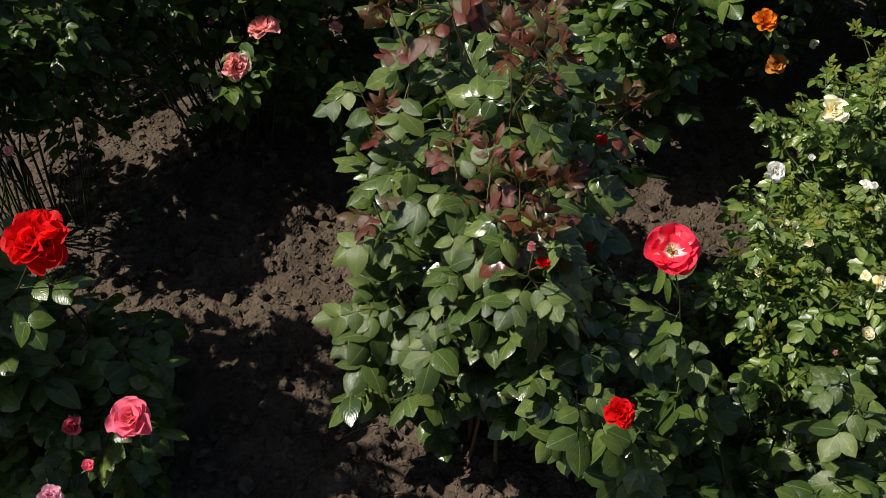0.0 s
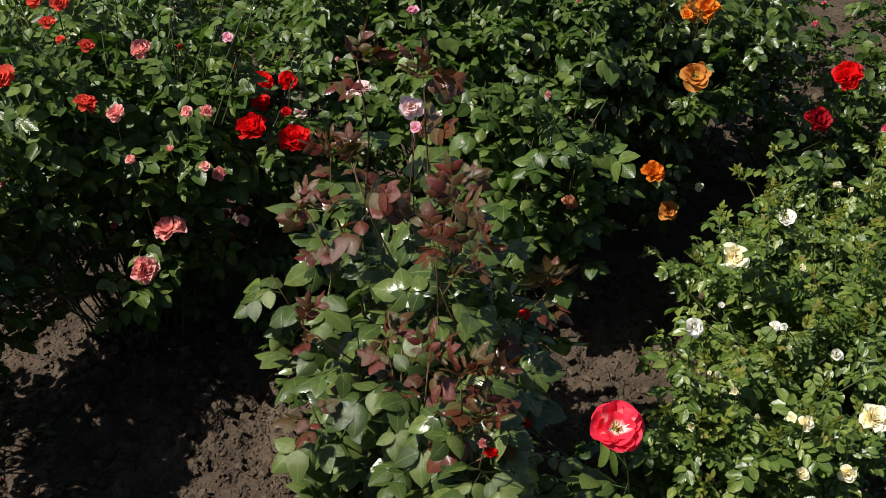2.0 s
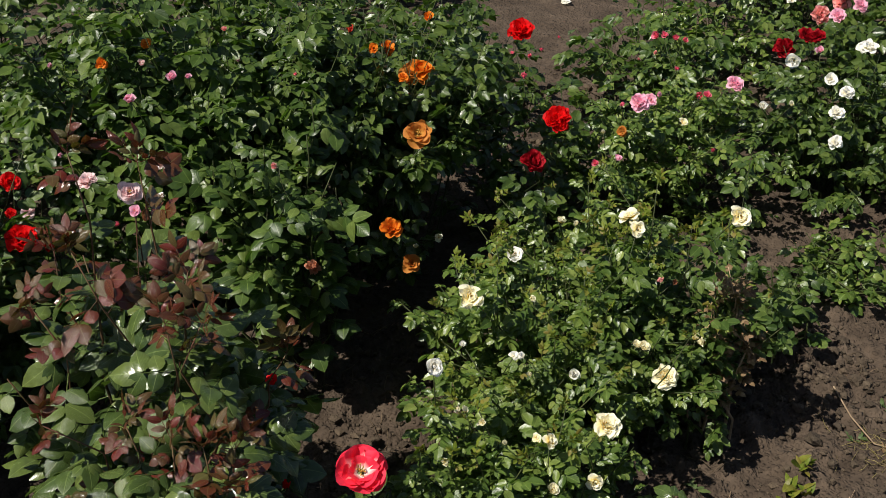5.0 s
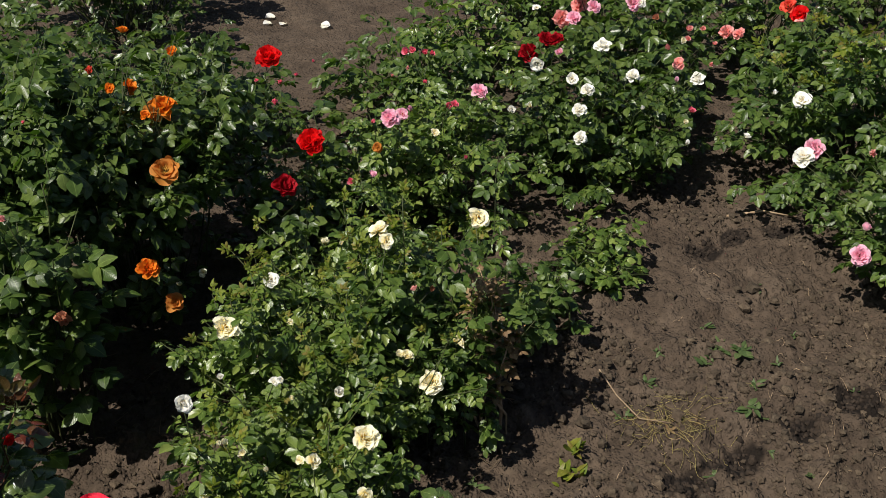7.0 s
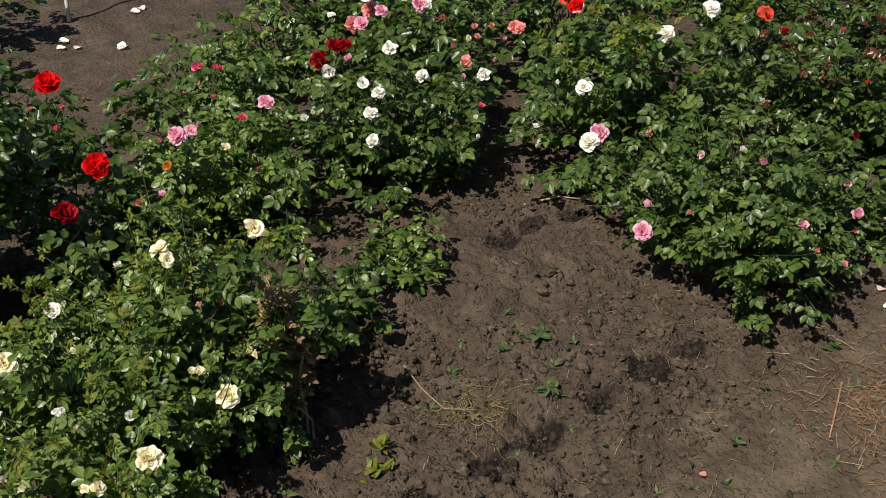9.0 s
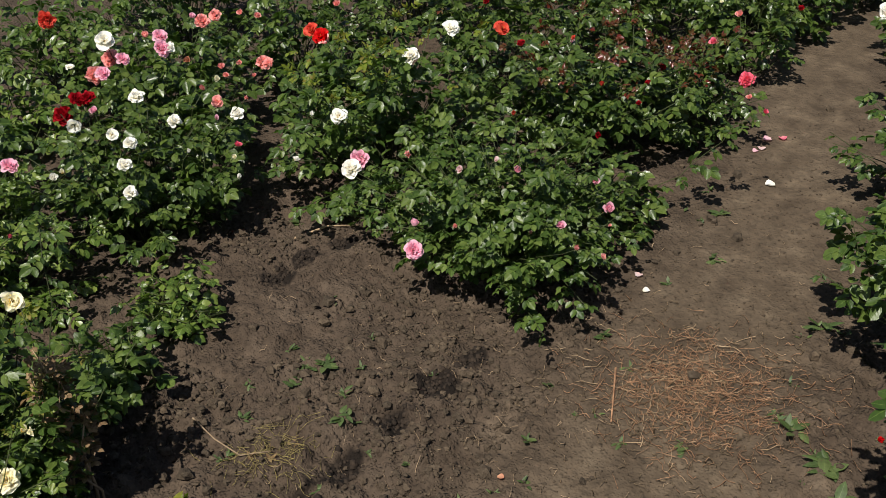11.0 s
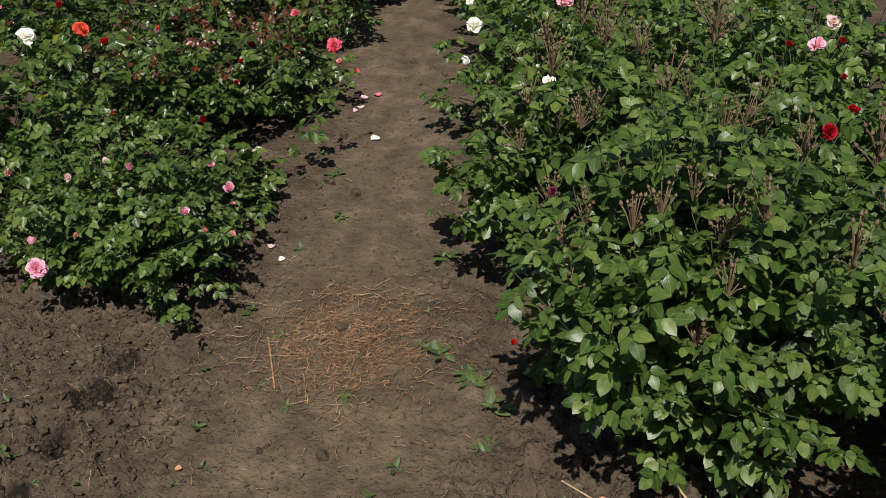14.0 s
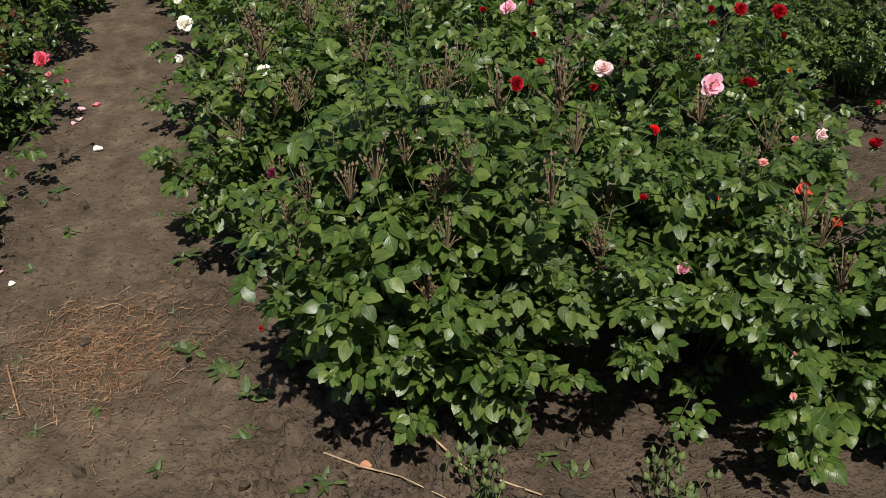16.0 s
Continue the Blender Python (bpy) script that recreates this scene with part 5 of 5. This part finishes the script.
BLOOMS = [fl for r in ROSES for fl in r["flowers"]]
BLOOM_AT = np.array([fl[:3] for fl in BLOOMS])
BLOOM_OUT = np.array([bloom_face(fl) for fl in BLOOMS])
BLOOM_OPEN = np.array([unit(np.array([0.1 - fl[0], -0.15 - fl[1], 1.58 - fl[2]])) for fl in BLOOMS])
BLOOM_CLEAR = np.array([0.50 * fl[5] + 0.006 for fl in BLOOMS])
for r in ROSES:
    rose_bush(**r)


# ---- small things on the ground ----
def scatter_strip(name, label, category, mat, n, centre, spread_xy, length, radius, seed, flat=0.006, kind="stuff"):
    """Thin dry stalks lying on the ground."""
    rng = np.random.default_rng(seed)
    s = Soup()
    for i in range(n):
        x, y = centre[0] + spread_xy[0] * rng.standard_normal(), centre[1] + spread_xy[1] * rng.standard_normal()
        a, ln = rng.uniform(0, 3.14), length * rng.uniform(0.4, 1.5)
        bow = 0.5 * ln * rng.standard_normal()
        pts = []
        for t in (-0.5, -0.17, 0.17, 0.5):
            px = x + ln * t * math.cos(a) - 0.6 * bow * (0.25 - t * t) * math.sin(a)
            py = y + ln * t * math.sin(a) + 0.6 * bow * (0.25 - t * t) * math.cos(a)
            pts.append((px, py, float(ground_z(px, py)) + flat * rng.uniform(0.3, 2.2)))
        tube(s, pts, radius * rng.uniform(0.6, 1.3), radius * 0.6, 3)
    return tagged(new(name, s.mesh(name, [mat])), label, category, kind=kind)


def weed(x, y, size, leaves, style="weed", label="small green weed growing in the bare soil", seed=1, upright=0.35, name="weed"):
    rng = np.random.default_rng(seed)
    top = new(name)
    top.location = (x, y, float(ground_z(x, y)) - 0.004)
    tagged(top, label, "weed", "weeds on the bare soil")
    for k in range(leaves):
        a = 2.4 * k + 0.3 * rng.standard_normal()
        ln = 0.62 * size * rng.uniform(0.35, 1.2)
        v, f, u = leaflet(ln, ln * rng.uniform(0.28, 0.55), 0.2 * rng.standard_normal(), 0.5 * rng.random(), True)
        fw = np.array([math.cos(a), math.sin(a), upright * rng.uniform(0.1, 2.4)])
        b = basis(fw, np.array([0, 0, 1.0]))
        me = mesh_from("leaf", v @ b.T + np.array([0.16 * size * rng.standard_normal(), 0.16 * size * rng.standard_normal(), 0.0]) + np.array([0, 0, 0.006 + 0.05 * size * (k // 4)]), f, u, [LEAF[style]])
        part("leaf", me, top)
    return top


def twig(pts, r, label, mat=None, name="twig"):
    s = Soup()
    tube(s, [(x, y, float(ground_z(x, y)) + h) for x, y, h in pts], r, r * 0.6, 6)
    return tagged(new(name, s.mesh(name, [mat or TWIG])), label, "twig")


def fallen_petal(x, y, colour, size, seed, label):
    rng = np.random.default_rng(seed)
    s = Soup()
    petal(s, 0, rng.uniform(0, 6.28), 86, size, size, 0.5, 0.5, 0.2, 5)
    ob = new("fallen_petal", s.mesh("fallen_petal", [PETAL[colour]]))
    ob.location = (x, y, float(ground_z(x, y)) + 0.003)
    return tagged(ob, label, "petal", "fallen petals")


scatter_strip("straw_litter", "reddish brown dry straw strewn over the path", "straw", STRAW, 1100, (2.22, 0.37), (0.125, 0.13), 0.032, 0.0010, 21)
scatter_strip("straw_litter", "pale longer straws lying over the brown litter", "straw", TWIG, 130, (2.2, 0.42), (0.12, 0.12), 0.045, 0.0011, 25)
scatter_strip("straw_litter", "dark short bits of stalk trodden into the path", "straw", BUDS, 600, (2.2, 0.36), (0.2, 0.17), 0.016, 0.0011, 26)
scatter_strip("straw_litter", "loose dry stalks thinly strewn on the soil", "straw", TWIG, 420, (1.9, 0.65), (0.6, 0.4), 0.022, 0.0007, 22)
scatter_strip("dry_grass", "withered yellow weed pulled out on the soil", "dry weed", YELLOW_STALK, 150, (1.49, 1.07), (0.06, 0.05), 0.04, 0.0007, 23)
scatter_strip("stalk_litter", "dark broken stalks under the bushes", "dry stalks", BUDS, 260, (0.2, 1.5), (0.6, 0.5), 0.05, 0.0011, 24)
for k, (x, y, size, n) in enumerate(((2.807, 0.553, 0.05, 9), (2.186, 0.127, 0.06, 9), (1.774, 1.146, 0.055, 14), (1.72, 1.05, 0.04, 8), (1.712, -0.199, 0.085, 12), (1.626, -0.947, 0.075, 8), (2.10, 0.02, 0.07, 8),
                                       (2.02, -0.03, 0.07, 8), (1.46, 0.92, 0.035, 7), (1.62, 0.80, 0.03, 6), (2.30, 0.66, 0.05, 10), (1.95, 0.45, 0.035, 6), (1.70, 0.20, 0.035, 6), (2.62, 0.62, 0.03, 7),
                                       (3.086, 0.634, 0.06, 8), (2.648, 0.189, 0.075, 10), (2.11, 0.04, 0.075, 9), (1.906, -0.017, 0.06, 9), (2.0, 0.33, 0.05, 7), (1.797, 0.16, 0.04, 6), (1.76, -0.668, 0.06, 8), (1.729, -0.724, 0.06, 8), (1.652, 0.996, 0.05, 10), (1.757, 1.20, 0.05, 12), (1.70, 1.17, 0.05, 12), (1.546, 1.201, 0.04, 8), (1.675, 0.981, 0.04, 8), (1.72, -0.75, 0.04, 7), (-0.62, 1.53, 0.05, 6), (-0.66, 1.66, 0.04, 5), (1.02, 1.14, 0.05, 5), (2.30, 1.68, 0.06, 10), (1.42, 1.15, 0.035, 8))):
    weed(x, y, size, n, seed=k)
for k, (x, y, size, n) in enumerate(((1.76, -0.53, 0.09, 16), (1.83, -0.62, 0.09, 12))):
    weed(x, y, size, n, label="leafy green nettle weed at the foot of the rose", seed=40 + k, upright=1.1)
for k, (x, y, size, n) in enumerate(((1.19, 1.07, 0.055, 18), (1.24, 1.10, 0.05, 14), (1.21, 1.05, 0.045, 12))):
    weed(x, y, size, n, style="tip", label="slim weed with yellowish young leaves in the soil", seed=50 + k, upright=2.0)


# seedlings sprouting along the edges of the path and in the dug bed
sprout = np.random.default_rng(90)
for k in range(46):
    x = sprout.uniform(1.45, 3.3)
    y = 0.33 + 0.075 * (x - 1.6) + sprout.choice((-1, 1)) * sprout.uniform(0.16, 0.42) if k < 30 else sprout.uniform(0.75, 1.45)
    weed(x, y, sprout.uniform(0.02, 0.036), int(sprout.integers(4, 8)), label="tiny green seedling sprouting from the bare soil", seed=200 + k, upright=0.6, name="seedling")


def seed_weed(x, y, seed):
    rng = np.random.default_rng(seed)
    top = weed(x, y, 0.07, 8, label="weed with pale green seed buds beside the dry twigs", seed=seed, upright=1.0)
    for k in range(26):
        bud_cluster(top, np.array([0.035 * rng.standard_normal(), 0.035 * rng.standard_normal(), rng.uniform(0.03, 0.08)]), rng, CALYX, 1, 0.013)
    return top


seed_weed(1.65, -0.53, 71)
seed_weed(1.61, -0.90, 72)
for k, (x, y) in enumerate(((1.47, 1.06), (1.51, 1.09), (1.45, 1.10), (1.53, 1.05))):
    weed(x, y, 0.026, 9, style="dry", label="withered yellow weed leaves lying on the soil", seed=80 + k, upright=0.5, name="dry_weed")
for k, (x, y, colour, size) in enumerate(((3.351, 0.558, "white", 0.032), (3.68, 0.68, "pink", 0.030), (3.72, 0.66, "hotpink", 0.028), (3.60, 0.69, "blush", 0.026), (3.55, 0.70, "pink", 0.02), (1.94, 3.51, "white", 0.04), (1.95, 3.54, "white", 0.035), (1.85, 3.75, "white", 0.04), (1.82, 3.72, "white", 0.035), (1.87, 3.70, "white", 0.03), (2.21, 3.83, "white", 0.04), (2.24, 3.85, "blush", 0.035),
                                            (2.40, 1.62, "blush", 0.02), (2.62, 0.70, "blush", 0.022), (2.55, 0.66, "white", 0.02), (1.76, -0.30, "peach", 0.025), (1.70, 0.62, "peach", 0.015))):
    fallen_petal(x, y, colour, size, 60 + k, PETAL_WORDS[colour] + " rose petal fallen on the soil")
twig(((1.868, -0.381, 0.012), (1.80, -0.44, 0.006), (1.74, -0.50, 0.008), (1.653, -0.651, 0.010)), 0.0032, "pale dry twig lying at the foot of the bush")
twig(((1.80, -0.20, 0.006), (1.753, -0.279, 0.008), (1.72, -0.36, 0.010), (1.655, -0.452, 0.006)), 0.0024, "thin dry twig lying on bare soil")
twig(((1.46, 1.28, 0.010), (1.445, 1.20, 0.006), (1.435, 1.116, 0.008), (1.49, 1.07, 0.010)), 0.0022, "dry curved stalk lying on the soil")
twig(((2.194, 0.574, 0.006), (2.10, 0.535, 0.008), (2.00, 0.494, 0.006)), 0.0030, "brown dry stick lying beside the straw", STRAW)
twig(((2.20, 1.60, 0.006), (2.30, 1.56, 0.010), (2.38, 1.50, 0.006)), 0.004, "pale dry stick lying on dug soil")


def stake(foot, head):
    """A thin pale post driven into the soil."""
    top = Soup()
    a, b = np.array((*foot, float(ground_z(*foot)) - 0.05)), np.array(head)
    tube(top, [a + (b - a) * q for q in (0, 0.3, 0.7, 1.0)], 0.009, 0.008, 7)
    return tagged(new("wooden_stake", top.mesh("wooden_stake", [PALE_WOOD])), "thin pale wooden stake standing in the soil", "stake")


stake((1.94, 3.93), (2.00, 4.00, 0.45))
